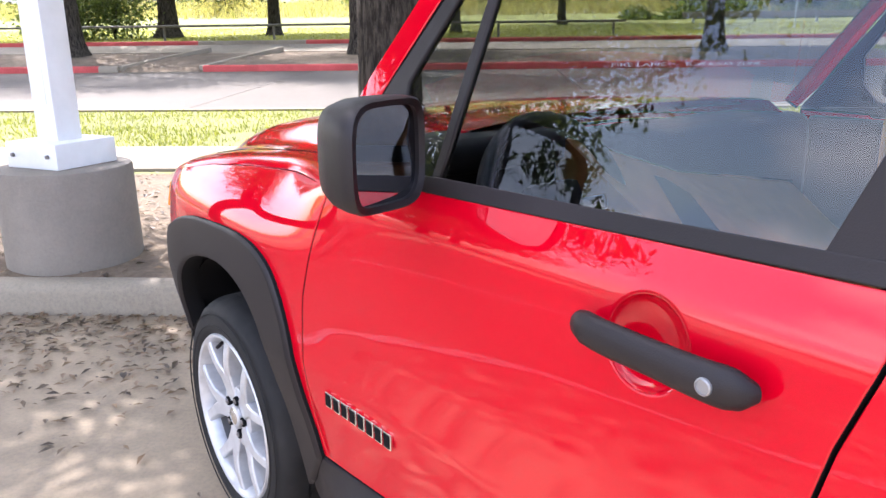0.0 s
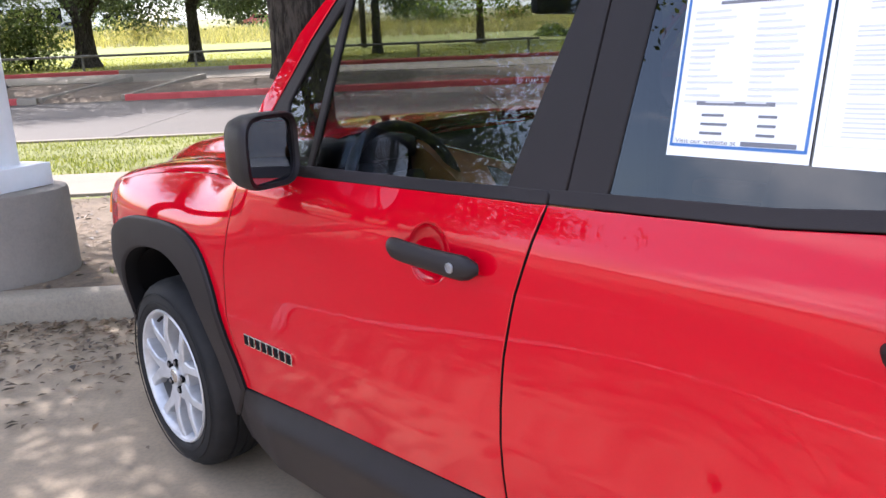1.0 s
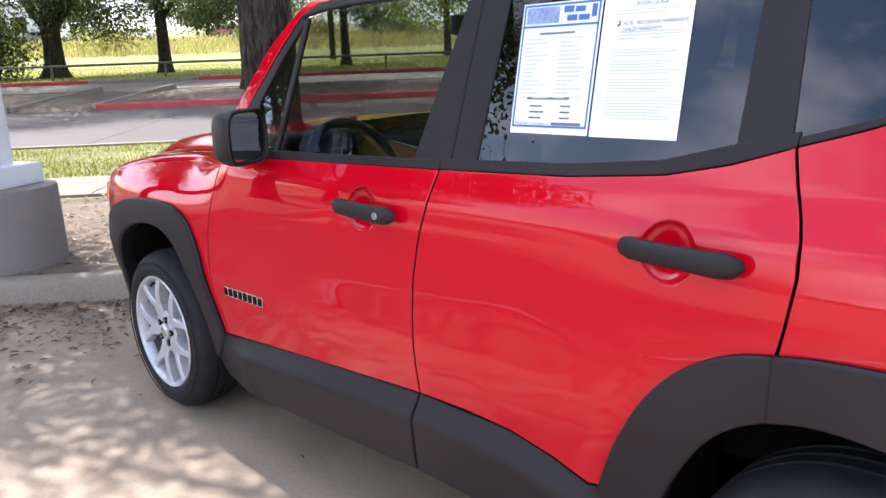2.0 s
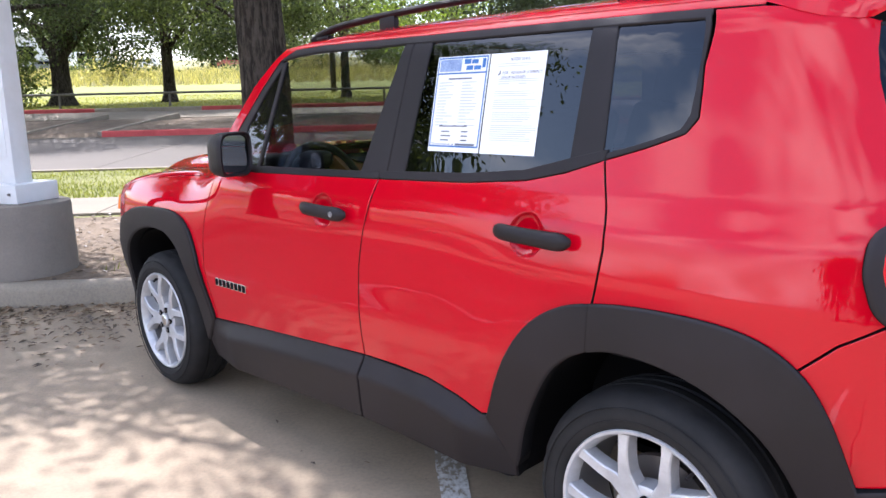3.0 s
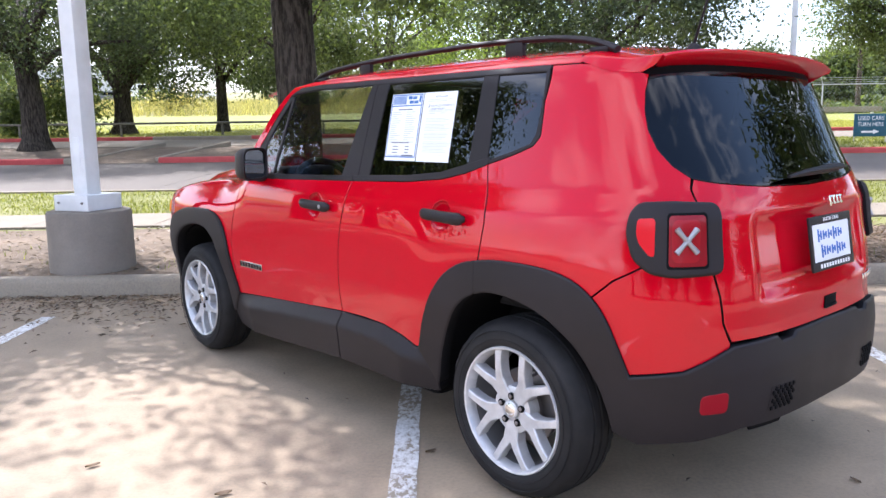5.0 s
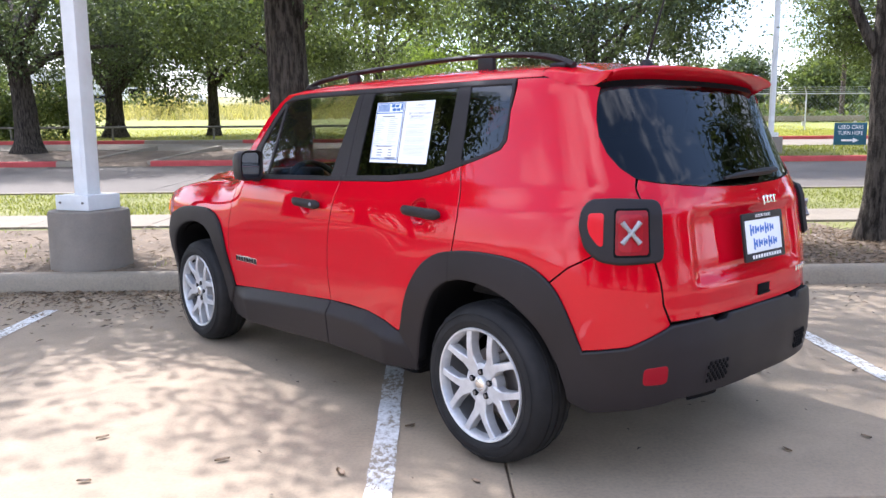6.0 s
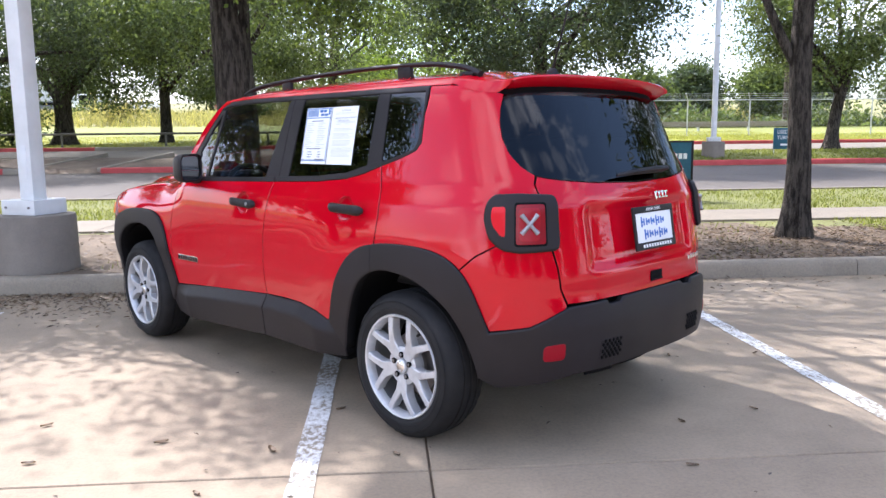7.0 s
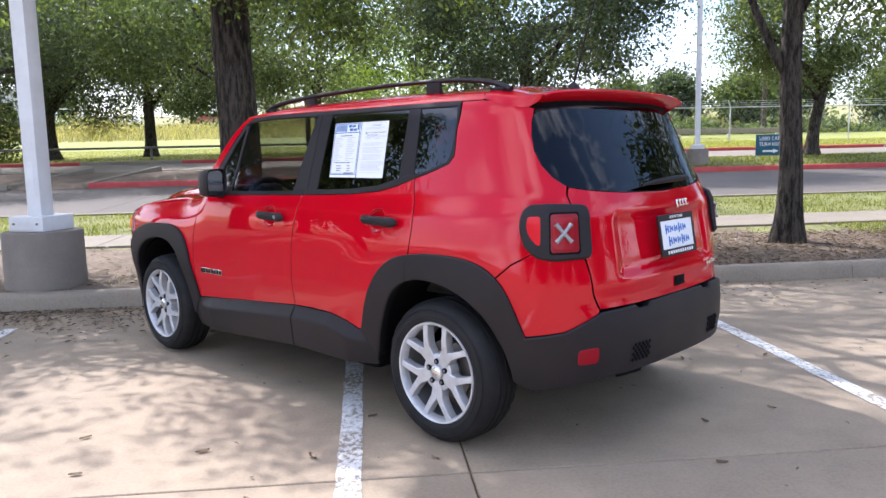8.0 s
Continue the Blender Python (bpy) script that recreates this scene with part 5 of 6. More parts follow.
# ---- trees, grass, litter ----
def leaf_cloud(name, centres, size, mat, parent, rng, droop=0.3, long=1.9, label=""):
    """Small folded leaves, each four corners, at the given centres."""
    c = np.asarray(centres, float)
    n = len(c)
    s = size * rng.uniform(0.6, 1.35, n)
    ax = rng.normal(size=(n, 3))
    ax[:, 2] -= droop * 1.5
    ax /= np.linalg.norm(ax, axis=1)[:, None]
    nr = rng.normal(size=(n, 3))
    nr[:, 2] += 0.8
    sd = np.cross(ax, nr)
    sd /= np.maximum(1e-6, np.linalg.norm(sd, axis=1))[:, None]
    up = np.cross(sd, ax)
    hl, hw = (s * 0.5)[:, None], (s * 0.5 / long)[:, None]
    v = np.empty((n, 4, 3))
    v[:, 0] = c - ax * hl
    v[:, 1] = c + sd * hw + up * hw * 0.35
    v[:, 2] = c + ax * hl
    v[:, 3] = c - sd * hw + up * hw * 0.35
    me = bpy.data.meshes.new(name)
    me.vertices.add(4 * n)
    me.vertices.foreach_set("co", v.ravel())
    me.loops.add(6 * n)
    base = (np.arange(n) * 4)[:, None]
    me.loops.foreach_set("vertex_index", (base + np.array([[0, 1, 2, 0, 2, 3]])).ravel().astype(np.int32))
    me.polygons.add(2 * n)
    me.polygons.foreach_set("loop_start", np.arange(2 * n, dtype=np.int32) * 3)
    me.update(calc_edges=True)
    me.materials.append(mat)
    ob = new(name, me)
    ob.parent = parent
    if label:
        tagged(ob, label=label)
    return ob


def limb_path(rng, a, b, bow, n=7):
    a, b = Vector(a), Vector(b)
    side = Vector((rng.normal(), rng.normal(), rng.normal() * 0.3)) * bow
    return [a.lerp(b, t) + side * math.sin(math.pi * t) + Vector((0, 0, bow * 0.8 * math.sin(math.pi * t))) for t in (k / (n - 1) for k in range(n))]


def trunk_bm(rng, path, radii, flare=1.5, n=26):
    """A bark-ridged trunk with a flared foot."""
    bm = bmesh.new()
    pts = [Vector(p) for p in path]
    sm = spline(pts, 7)
    rr = np.interp(np.linspace(0, 1, len(sm)), np.linspace(0, 1, len(radii)), radii)
    rings = []
    ph = rng.uniform(0, 6, 4)
    for k, (p, r) in enumerate(zip(sm, rr)):
        h = p[2] - sm[0][2]
        f = 1 + (flare - 1) * math.exp(-h / 0.22)
        ring = []
        for i in range(n):
            a = 2 * math.pi * i / n
            lob = 1 + (0.10 * math.sin(3 * a + ph[0]) + 0.08 * math.sin(5 * a + ph[1])) * (0.35 + 1.6 * math.exp(-h / 0.3)) * 0.8 + 0.035 * math.sin(11 * a + ph[2] + h * 1.3) + 0.03 * noise.noise(Vector((a * 3, h * 2.2, ph[3])))
            ring.append(bm.verts.new((p[0] + r * f * lob * math.cos(a), p[1] + r * f * lob * math.sin(a), p[2] - (0.12 if k == 0 else 0))))
        rings.append(ring)
    for a, b in zip(rings, rings[1:]):
        for i in range(n):
            bm.faces.new((a[i], a[(i + 1) % n], b[(i + 1) % n], b[i]))
    bm.faces.new(rings[-1])
    return bm


def tree(u, v, label, seed, trunk, radii, centre, spread, leaves, size, leaf, bark=None, clumps=70, clump=0.55, limbs=9, hollow=0.55, extra=(), category="tree", z=None, flare=1.5, lowcut=None, group="trees", glow=0.0, bough=None):
    """trunk: points from the foot; centre, spread: the crown's middle and half sizes, from the foot; bough: a low
    outlying mass of leaves, added for its shade; extra: added limbs as point lists.
    """
    rng = np.random.default_rng(seed)
    t = new("tree")
    t.matrix_world = Matrix.Translation(at(u, v, z)) @ pose(0, 0, 0, 0, 0, -40.5)
    tagged(t, label, category, group)
    bark = bark or BARK
    part("trunk", trunk_bm(rng, trunk, radii, flare), bark, t, sharp=180)
    top = Vector(trunk[-1])
    c, s = Vector(centre), Vector(spread)
    cl = []
    while len(cl) < clumps:
        d = rng.normal(size=3)
        d /= np.linalg.norm(d)
        r = rng.uniform(hollow, 1.0) ** 0.6
        p = Vector((c.x + d[0] * s.x * r, c.y + d[1] * s.y * r, c.z + d[2] * s.z * r))
        p.z += 0.35 * s.z * noise.noise(Vector((p.x * 0.5, p.y * 0.5, seed)))
        if lowcut is None or p.z > lowcut:
            cl.append(p)
    if bough:
        (bx, by, bz), (sx, sy, sz), k = bough
        cl += [Vector((bx + sx * rng.uniform(-1, 1), by + sy * rng.uniform(-1, 1), bz + sz * rng.uniform(-1, 1))) for _ in range(k)]
    arms = []
    order = rng.permutation(len(cl))
    for k in order[:limbs]:
        q = cl[k]
        h = rng.uniform(0.55, 1.0)
        src = spline(trunk, 6)
        o = Vector(src[int(h * (len(src) - 1))])
        pth = limb_path(rng, o, q, 0.12 * (q - o).length)
        r0 = radii[-1] * rng.uniform(0.45, 0.75)
        arms.append(tube_bm(pth, [r0 * (1 - 0.8 * i / 6) + 0.012 for i in range(7)], 8))
        for _ in range(2):
            w = cl[rng.integers(len(cl))]
            m0 = pth[3 + rng.integers(3)]
            if (w - m0).length < 0.7 * max(s):
                arms.append(tube_bm(limb_path(rng, m0, w, 0.15), [r0 * 0.4 * (1 - 0.8 * i / 6) + 0.006 for i in range(7)], 6))
    for pl, r0 in extra:
        sm = [Vector(p) for p in spline(pl, 5)]
        arms.append(tube_bm(sm, [r0 * (1 - 0.65 * i / (len(sm) - 1)) for i in range(len(sm))], 12))
    if arms:
        part("branchwork", merge(*arms), bark, t, sharp=180)
    per = max(1, leaves // len(cl))
    pts = []
    for q in cl:
        k = int(per * rng.uniform(0.5, 1.5))
        g = rng.normal(size=(k, 3)) * clump * rng.uniform(0.7, 1.25) * np.array([1.0, 1.0, 0.6])
        pts.append(np.array(q) + g)
    pts = np.concatenate(pts)
    if lowcut is not None:
        pts = pts[pts[:, 2] > lowcut - 0.35]
    # glow: this share of the leaves takes the brighter colour, as painted sunlight
    if glow:
        pick = rng.uniform(size=len(pts)) < glow
        leaf_cloud("sunlit_crown", pts[pick], size, LEAF_BRIGHT, t, rng)
        pts = pts[~pick]
    leaf_cloud("crown", pts, size, leaf, t, rng)
    return t


# the oak over the bay, the young tree on the strip
# the oak's bough is an added leaf mass that shades the ground by the kerb
tree(-2.37, 5.2, "mature oak with dark ridged bark in the planting strip", 11, [(0, 0, 0), (0.02, 0, 1.2), (-0.02, 0.02, 2.4), (0.0, 0.05, 3.6), (0.1, 0.1, 5.2)], [0.235, 0.222, 0.21, 0.19, 0.13],
     (1.5, -0.8, 4.9), (3.7, 3.4, 2.1), 120000, 0.07, LEAF, clumps=125, clump=0.33, limbs=16, lowcut=2.35, glow=0.22, bough=((-2.9, -0.3, 3.5), (1.2, 1.0, 0.45), 30))
# two oaks out of view, added to shade the ground that the doors mirror
tree(-9.2, 5.0, "second oak out of view, added in the planting strip to shade the kerb and bays", 60, [(0, 0, 0), (0.02, 0, 1.4), (0.1, -0.1, 3.0), (0.1, -0.3, 5.0)], [0.22, 0.2, 0.18, 0.12],
     (0.0, -0.9, 4.8), (3.1, 2.7, 1.7), 52000, 0.10, LEAF, clumps=95, clump=0.5, limbs=14, lowcut=2.9, glow=0.2)
tree(-14.0, 4.6, "wide oak out of view, added in the planting strip to shade the bays", 61, [(0, 0, 0), (0.05, 0, 1.4), (0.3, -0.1, 3.0), (0.8, -0.3, 5.0)], [0.24, 0.22, 0.19, 0.12],
     (2.6, -1.6, 5.0), (3.1, 3.2, 1.9), 20000, 0.13, LEAF, clumps=80, clump=0.5, limbs=14, lowcut=2.9)
tree(3.88, 4.5, "slender street tree with scaly brown bark and a low fork", 5, [(0, 0, 0), (0.02, 0, 0.8), (-0.02, 0, 1.9), (0.0, 0.02, 3.0), (0.05, 0.1, 4.6)], [0.137, 0.122, 0.113, 0.097, 0.06],
     (1.4, 0.4, 4.5), (2.3, 2.4, 1.6), 26000, 0.095, LEAF, BARK, clumps=55, clump=0.42, limbs=9, lowcut=2.6, extra=(([(-0.04, 0, 1.85), (-0.25, 0.05, 2.25), (-0.52, 0.1, 2.9), (-0.75, 0.15, 3.8)], 0.065),), flare=1.45)
# trees on the median and across the drive
tree(-13.4, 21.3, "broad dark live oak on the median", 21, [(0, 0, 0), (0, 0, 1.2), (-0.1, 0, 2.6), (-0.1, 0, 4)], [0.36, 0.33, 0.3, 0.2], (0, 0, 5.0), (4.6, 4.2, 2.4), 42000, 0.125, LEAF_DARK, clumps=80, clump=0.7, lowcut=2.5)
tree(-5.2, 21.3, "oak with a dark trunk on the median", 22, [(0, 0, 0), (0, 0, 1.4), (0.05, 0, 3.0), (0.05, 0, 4.5)], [0.24, 0.22, 0.2, 0.13], (0, 0, 5.2), (4.4, 3.8, 2.6), 40000, 0.12, LEAF, clumps=80, clump=0.65, lowcut=2.6)
tree(4.3, 21.0, "dense dark live oak with low spreading boughs", 23, [(0, 0, 0), (0, 0, 1.2), (0.05, 0, 2.6), (0.1, 0, 4.5)], [0.26, 0.22, 0.2, 0.12], (0, 0, 5.4), (4.6, 4.0, 3.2), 60000, 0.14, LEAF_DARK, clumps=140, clump=0.6, lowcut=2.7)
tree(14.6, 21.8, "street tree on a mulched mound in the median", 24, [(0, 0, 0), (0.1, 0, 1.0), (0.35, 0, 2.2), (0.8, 0, 3.6)], [0.21, 0.185, 0.17, 0.11], (0.6, 0, 4.6), (3.6, 3.2, 2.1), 36000, 0.12, LEAF, BARK, clumps=70, clump=0.6, lowcut=2.4)
tree(23.5, 23.0, "leafy street tree beside the drive", 25, [(0, 0, 0), (0, 0, 1.6), (0, 0, 3.4)], [0.2, 0.17, 0.1], (0, 0, 4.6), (3.4, 3.2, 2.2), 20000, 0.16, LEAF, BARK_PALE, clumps=60, clump=0.6, lowcut=2.0)
tree(-14.2, 30.4, "spreading forked oak by the pipe rail", 26, [(0, 0, 0), (0, 0, 1.2), (0, 0, 2.2), (0.1, 0, 3.2)], [0.4, 0.34, 0.36, 0.24], (0, 0, 5.4), (5.6, 5.0, 2.6), 40000, 0.145, LEAF_DARK, clumps=90, clump=0.75, lowcut=3.1,
     extra=(([(-0.1, 0, 1.9), (-0.8, 0, 2.9), (-1.6, 0, 4.2)], 0.24), ([(0.1, 0, 1.9), (0.9, 0.1, 2.9), (1.8, 0, 3.9)], 0.22)))
tree(-10.4, 32.0, "round-headed oak standing in the field", 27, [(0, 0, 0), (0, 0, 1.2), (0, 0, 2.6), (0, 0, 4)], [0.26, 0.23, 0.22, 0.15], (0, 0, 4.6), (5.0, 4.6, 2.8), 40000, 0.145, LEAF_DARK, clumps=100, clump=0.7, lowcut=1.7)
tree(-22.0, 27.0, "oak beyond the rail", 28, [(0, 0, 0), (0, 0, 1.6), (0, 0, 3.4)], [0.3, 0.26, 0.2], (0, 0, 5.4), (5.0, 4.6, 2.8), 18000, 0.2, LEAF_DARK, clumps=80, clump=0.75, lowcut=2.9)
tree(-3.0, 33.0, "loose-crowned tree behind the drive", 29, [(0, 0, 0), (0, 0, 1.8), (0, 0, 4)], [0.2, 0.17, 0.11], (0, 0, 5.2), (4.2, 4.0, 3.0), 16000, 0.18, LEAF, clumps=75, clump=0.7, lowcut=1.9)
tree(2.0, 40.0, "loose-crowned tree behind the drive", 30, [(0, 0, 0), (0, 0, 1.8), (0, 0, 4)], [0.2, 0.17, 0.11], (0, 0, 5.0), (4.8, 4.4, 3.4), 16000, 0.2, LEAF_BRIGHT, clumps=75, clump=0.8, lowcut=1.4)
for k, (uu, vv, hh, sd) in enumerate(((21, 60, 4.2, 41), (26, 62, 4.6, 42), (31, 58, 4.4, 43), (37, 62, 5.4, 44), (44, 58, 5.4, 45), (52, 60, 6, 46), (15, 66, 3.6, 47), (-24, 105, 9, 48), (-44, 112, 9, 49), (-2, 90, 8, 50), (-14, 110, 9, 51), (60, 55, 8, 52), (-60, 100, 9, 53))):
    tree(uu, vv, "far tree in the hedge line beyond the field", sd, [(0, 0, 0), (0, 0, hh * 0.3), (0, 0, hh * 0.6)], [0.25, 0.2, 0.12], (0, 0, hh * 0.52), (hh * 0.5, hh * 0.45, hh * 0.48), 9000, 0.34, LEAF_DARK if k % 2 else LEAF, clumps=60, clump=0.8, limbs=4, hollow=0.3, group="far trees")
# trees out of view, added round the car park for panes and paint to mirror
BEHIND = [(-21.8, 4.9, 7, 62), (-28, 4.9, 8, 63)]
BEHIND += [(-34 + 4.6 * k, -17 - 2.0 * math.sin(k * 1.7), 3.7 + 0.8 * math.sin(k * 2.3), 64 + k) for k in range(6, 11)]
BEHIND += [(13, 4.9, 6.8, 76), (19.5, 4.9, 8, 77), (16, -4, 5, 78), (13.5, -9, 5, 79), (9.5, -13.5, 4.8, 80), (18, -13, 6, 81)]
for k, (uu, vv, hh, sd) in enumerate(BEHIND):
    tree(uu, vv, "dark leafy tree out of view, added for the paint and panes to mirror", sd, [(0, 0, 0), (0, 0, hh * 0.25), (0, 0, hh * 0.55)], [0.22, 0.18, 0.12], (0, 0, hh * 0.56), (hh * 0.42, hh * 0.4, hh * 0.40), 8000, 0.26, LEAF_DARK, clumps=50, clump=0.7, limbs=6, hollow=0.3, z=0.0 if vv < 3 else None, group="trees round the car park")

# bushes by the rail and under the fence
for uu, vv, r, sd in ((-16.2, 30.0, 1.5, 71), (-19.0, 31.0, 1.2, 72), (-17.6, 28.5, 1.0, 73)):
    rng = np.random.default_rng(sd)
    b = thing("bush", "tangled green bush by the pipe rail", "bush", "bushes", at=at(uu, vv))
    part("stems", merge(*[tube_bm([(0, 0, -0.05), (rng.normal() * 0.3, rng.normal() * 0.3, r), (rng.normal() * 0.6, rng.normal() * 0.6, r * 1.5)], [0.04, 0.03, 0.01], 6) for _ in range(7)]), BARK, b)
    leaf_cloud("foliage", rng.normal(size=(5000, 3)) * np.array([r * 0.5, r * 0.5, r * 0.5]) + np.array([0, 0, r * 0.8]), 0.15, LEAF, b, rng)
for k in range(9):
    rng = np.random.default_rng(200 + k)
    r = rng.uniform(0.9, 1.9)
    b = thing("bush", "grey-green brush at the far side of the field", "bush", "brush in the field", at=at(-44 + 7.5 * k + rng.uniform(-2, 2), 66 + rng.uniform(-6, 14)))
    part("stems", merge(*[tube_bm([(0, 0, -0.05), (rng.normal() * 0.3, rng.normal() * 0.3, r * 0.7), (rng.normal() * 0.8, rng.normal() * 0.8, r * 1.1)], [0.04, 0.03, 0.01], 6) for _ in range(6)]), BARK_PALE, b)
    leaf_cloud("foliage", rng.normal(size=(1600, 3)) * np.array([r * 0.9, r * 0.6, r * 0.35]) + np.array([0, 0, r * 0.6]), 0.28, WEED if k % 2 else LEAF, b, rng)


def blades(name, label, us, vs, n, height, width, mat, seed, bare=0.0, category="grass"):
    """Blades of grass as one object."""
    rng = np.random.default_rng(seed)
    u, v = rng.uniform(*us, n), rng.uniform(*vs, n)
    if bare:
        keep = np.array([noise.noise(Vector((a * 0.8, b * 0.8, seed))) + 0.6 * noise.noise(Vector((a * 3, b * 3, 9))) > bare for a, b in zip(u, v)])
        u, v = u[keep], v[keep]
    n = len(u)
    z = np.interp(v, [p[0] for p in PROFILE], [p[1] for p in PROFILE]) - 0.02
    h = height * rng.uniform(0.4, 1.3, n)
    if height > 0.3:
        h *= np.array([0.75 + 0.9 * noise.noise(Vector((a * 0.22, b * 0.22, 3))) for a, b in zip(u, v)])
    a = rng.uniform(0, math.pi, n)
    w = width * rng.uniform(0.6, 1.3, n)
    lx, ly = rng.normal(size=n) * h * 0.45, rng.normal(size=n) * h * 0.45
    co = np.empty((n, 3, 3))
    co[:, 0] = np.stack([u - w * np.cos(a), v - w * np.sin(a), z], 1)
    co[:, 1] = np.stack([u + w * np.cos(a), v + w * np.sin(a), z], 1)
    co[:, 2] = np.stack([u + lx, v + ly, z + 0.02 + h], 1)
    me = bpy.data.meshes.new(name)
    me.vertices.add(3 * n)
    me.vertices.foreach_set("co", co.ravel())
    me.loops.add(3 * n)
    me.loops.foreach_set("vertex_index", np.arange(3 * n, dtype=np.int32))
    me.polygons.add(n)
    me.polygons.foreach_set("loop_start", np.arange(n, dtype=np.int32) * 3)
    me.update(calc_edges=True)
    me.materials.append(mat)
    ob = new(name, me)
    ob.matrix_world = LOT
    return tagged(ob, label, category, kind="stuff")


blades("lawn_grass", "short sunlit lawn between footpath and road", (-16, 20), (7.3, 10.3), 60000, 0.042, 0.010, GRASS_BLADE, 81, -0.55)
blades("lawn_grass", "grass creeping over the strip by the tree", (5.2, 16), (4.9, 6.0), 9000, 0.05, 0.010, GRASS_BLADE, 82, -0.2)
blades("weeds", "sparse weeds on the bare dirt strip", (-10, 4.5), (3.2, 5.95), 2600, 0.05, 0.008, GRASS_BLADE, 83, 0.25, "weeds")
blades("median_grass", "mown grass on the median", (8.6, 40), (19.2, 21.9), 26000, 0.07, 0.02, GRASS_BLADE, 84)
blades("field_grass", "mown field beyond the rail", (-45, 20), (25.6, 40), 60000, 0.06, 0.02, FIELD_BLADE, 85)
blades("field_grass", "grass bank below the wire fence", (12, 60), (25.6, 36), 40000, 0.06, 0.02, FIELD_BLADE, 87)
blades("tall_weeds", "tall dry weeds at the far side of the field", (-90, 40), (56, 90), 60000, 0.85, 0.035, WEED, 86, -0.45, category="weeds")


def litter(name, label, n, region, size, seed, mat):
    rng = np.random.default_rng(seed)
    u, v = region(rng, n)
    z = np.where(v < 3.0, 0.006, np.interp(v, [p[0] for p in PROFILE], [p[1] for p in PROFILE]) + 0.012)
    pts = np.stack([u, v, z + rng.uniform(0, 0.012, len(u))], 1)
    c = len(pts)
    a, s = rng.uniform(0, 6.28, c), size * rng.uniform(0.5, 1.4, c)
    ax, sd = np.stack([np.cos(a), np.sin(a), rng.normal(size=c) * 0.15], 1), np.stack([-np.sin(a), np.cos(a), rng.normal(size=c) * 0.2], 1)
    co = np.empty((c, 4, 3))
    co[:, 0], co[:, 2] = pts - ax * (s / 2)[:, None], pts + ax * (s / 2)[:, None]
    lift = np.array([0, 0, 1.0]) * (s * 0.10)[:, None]
    co[:, 1], co[:, 3] = pts + sd * (s / 5)[:, None] + lift, pts - sd * (s / 5)[:, None] + lift
    me = bpy.data.meshes.new(name)
    me.from_pydata(co.reshape(-1, 3).tolist(), [], [(4 * i, 4 * i + 1, 4 * i + 2) for i in range(c)] + [(4 * i, 4 * i + 2, 4 * i + 3) for i in range(c)])
    me.materials.append(mat)
    ob = new(name, me)
    ob.matrix_world = LOT
    return tagged(ob, label, "leaf litter", kind="stuff")


litter("leaf_litter", "dry brown leaves blown against the kerb", 4600, lambda r, n: (r.normal(size=n) * 2.6 - 3.2, 2.99 - np.abs(r.normal(size=n)) * 0.30 - 0.25 * (r.uniform(size=n) < 0.3) * r.uniform(0, 3, n)), 0.042, 91, DEAD_LEAF)
litter("leaf_litter", "dead leaves and twigs on the dirt strip", 4200, lambda r, n: (r.uniform(-9, 12, n), r.uniform(3.2, 5.95, n)), 0.055, 92, DEAD_LEAF)
litter("leaf_litter", "brown mulch and dead leaves round the street tree", 12000, lambda r, n: (r.uniform(1.0, 10, n), r.uniform(3.2, 5.3, n)), 0.05, 94, DEAD_LEAF)
litter("leaf_litter", "thin scatter of leaf crumbs over the concrete", 260, lambda r, n: (r.uniform(-6, 5, n), r.uniform(-3.5, 2.4, n)), 0.026, 93, DEAD_LEAF)
rs = random.Random(8)
for x, y in ((-0.822, 0.488), (0.161, -0.783), (-0.994, -0.116), (-1.332, 0.295), (-1.62, 0.72), (-1.9, 1.3), (-0.25, -1.05), (0.55, -0.95), (-1.75, 0.15), (-2.1, 0.9), (1.1, -0.2), (1.5, -0.55)):
    s = rs.uniform(0.022, 0.036)
    bm = bmesh.new()
    ring = []
    for k in range(9):
        t = -1 + k / 4
        w = 0.42 * (1 - t * t) ** 0.7
        ring.append([bm.verts.new((s * t, s * w * q, 0.003 + s * 0.22 * abs(q) + 0.1 * s * t * t)) for q in (-1, 0, 1)])
    for a, b in zip(ring, ring[1:]):
        for i in range(2):
            bm.faces.new((a[i], a[i + 1], b[i + 1], b[i]))
    bmesh.ops.remove_doubles(bm, verts=bm.verts[:], dist=1e-5)
    lf = part("fallen_leaf", bm, DEAD_LEAF, None, "curled brown leaf lying on the concrete")
    tagged(lf, category="leaf", group="fallen leaves")
    lf.matrix_world = pose(x, y, 0.001, 0, 0, rs.uniform(0, 360))

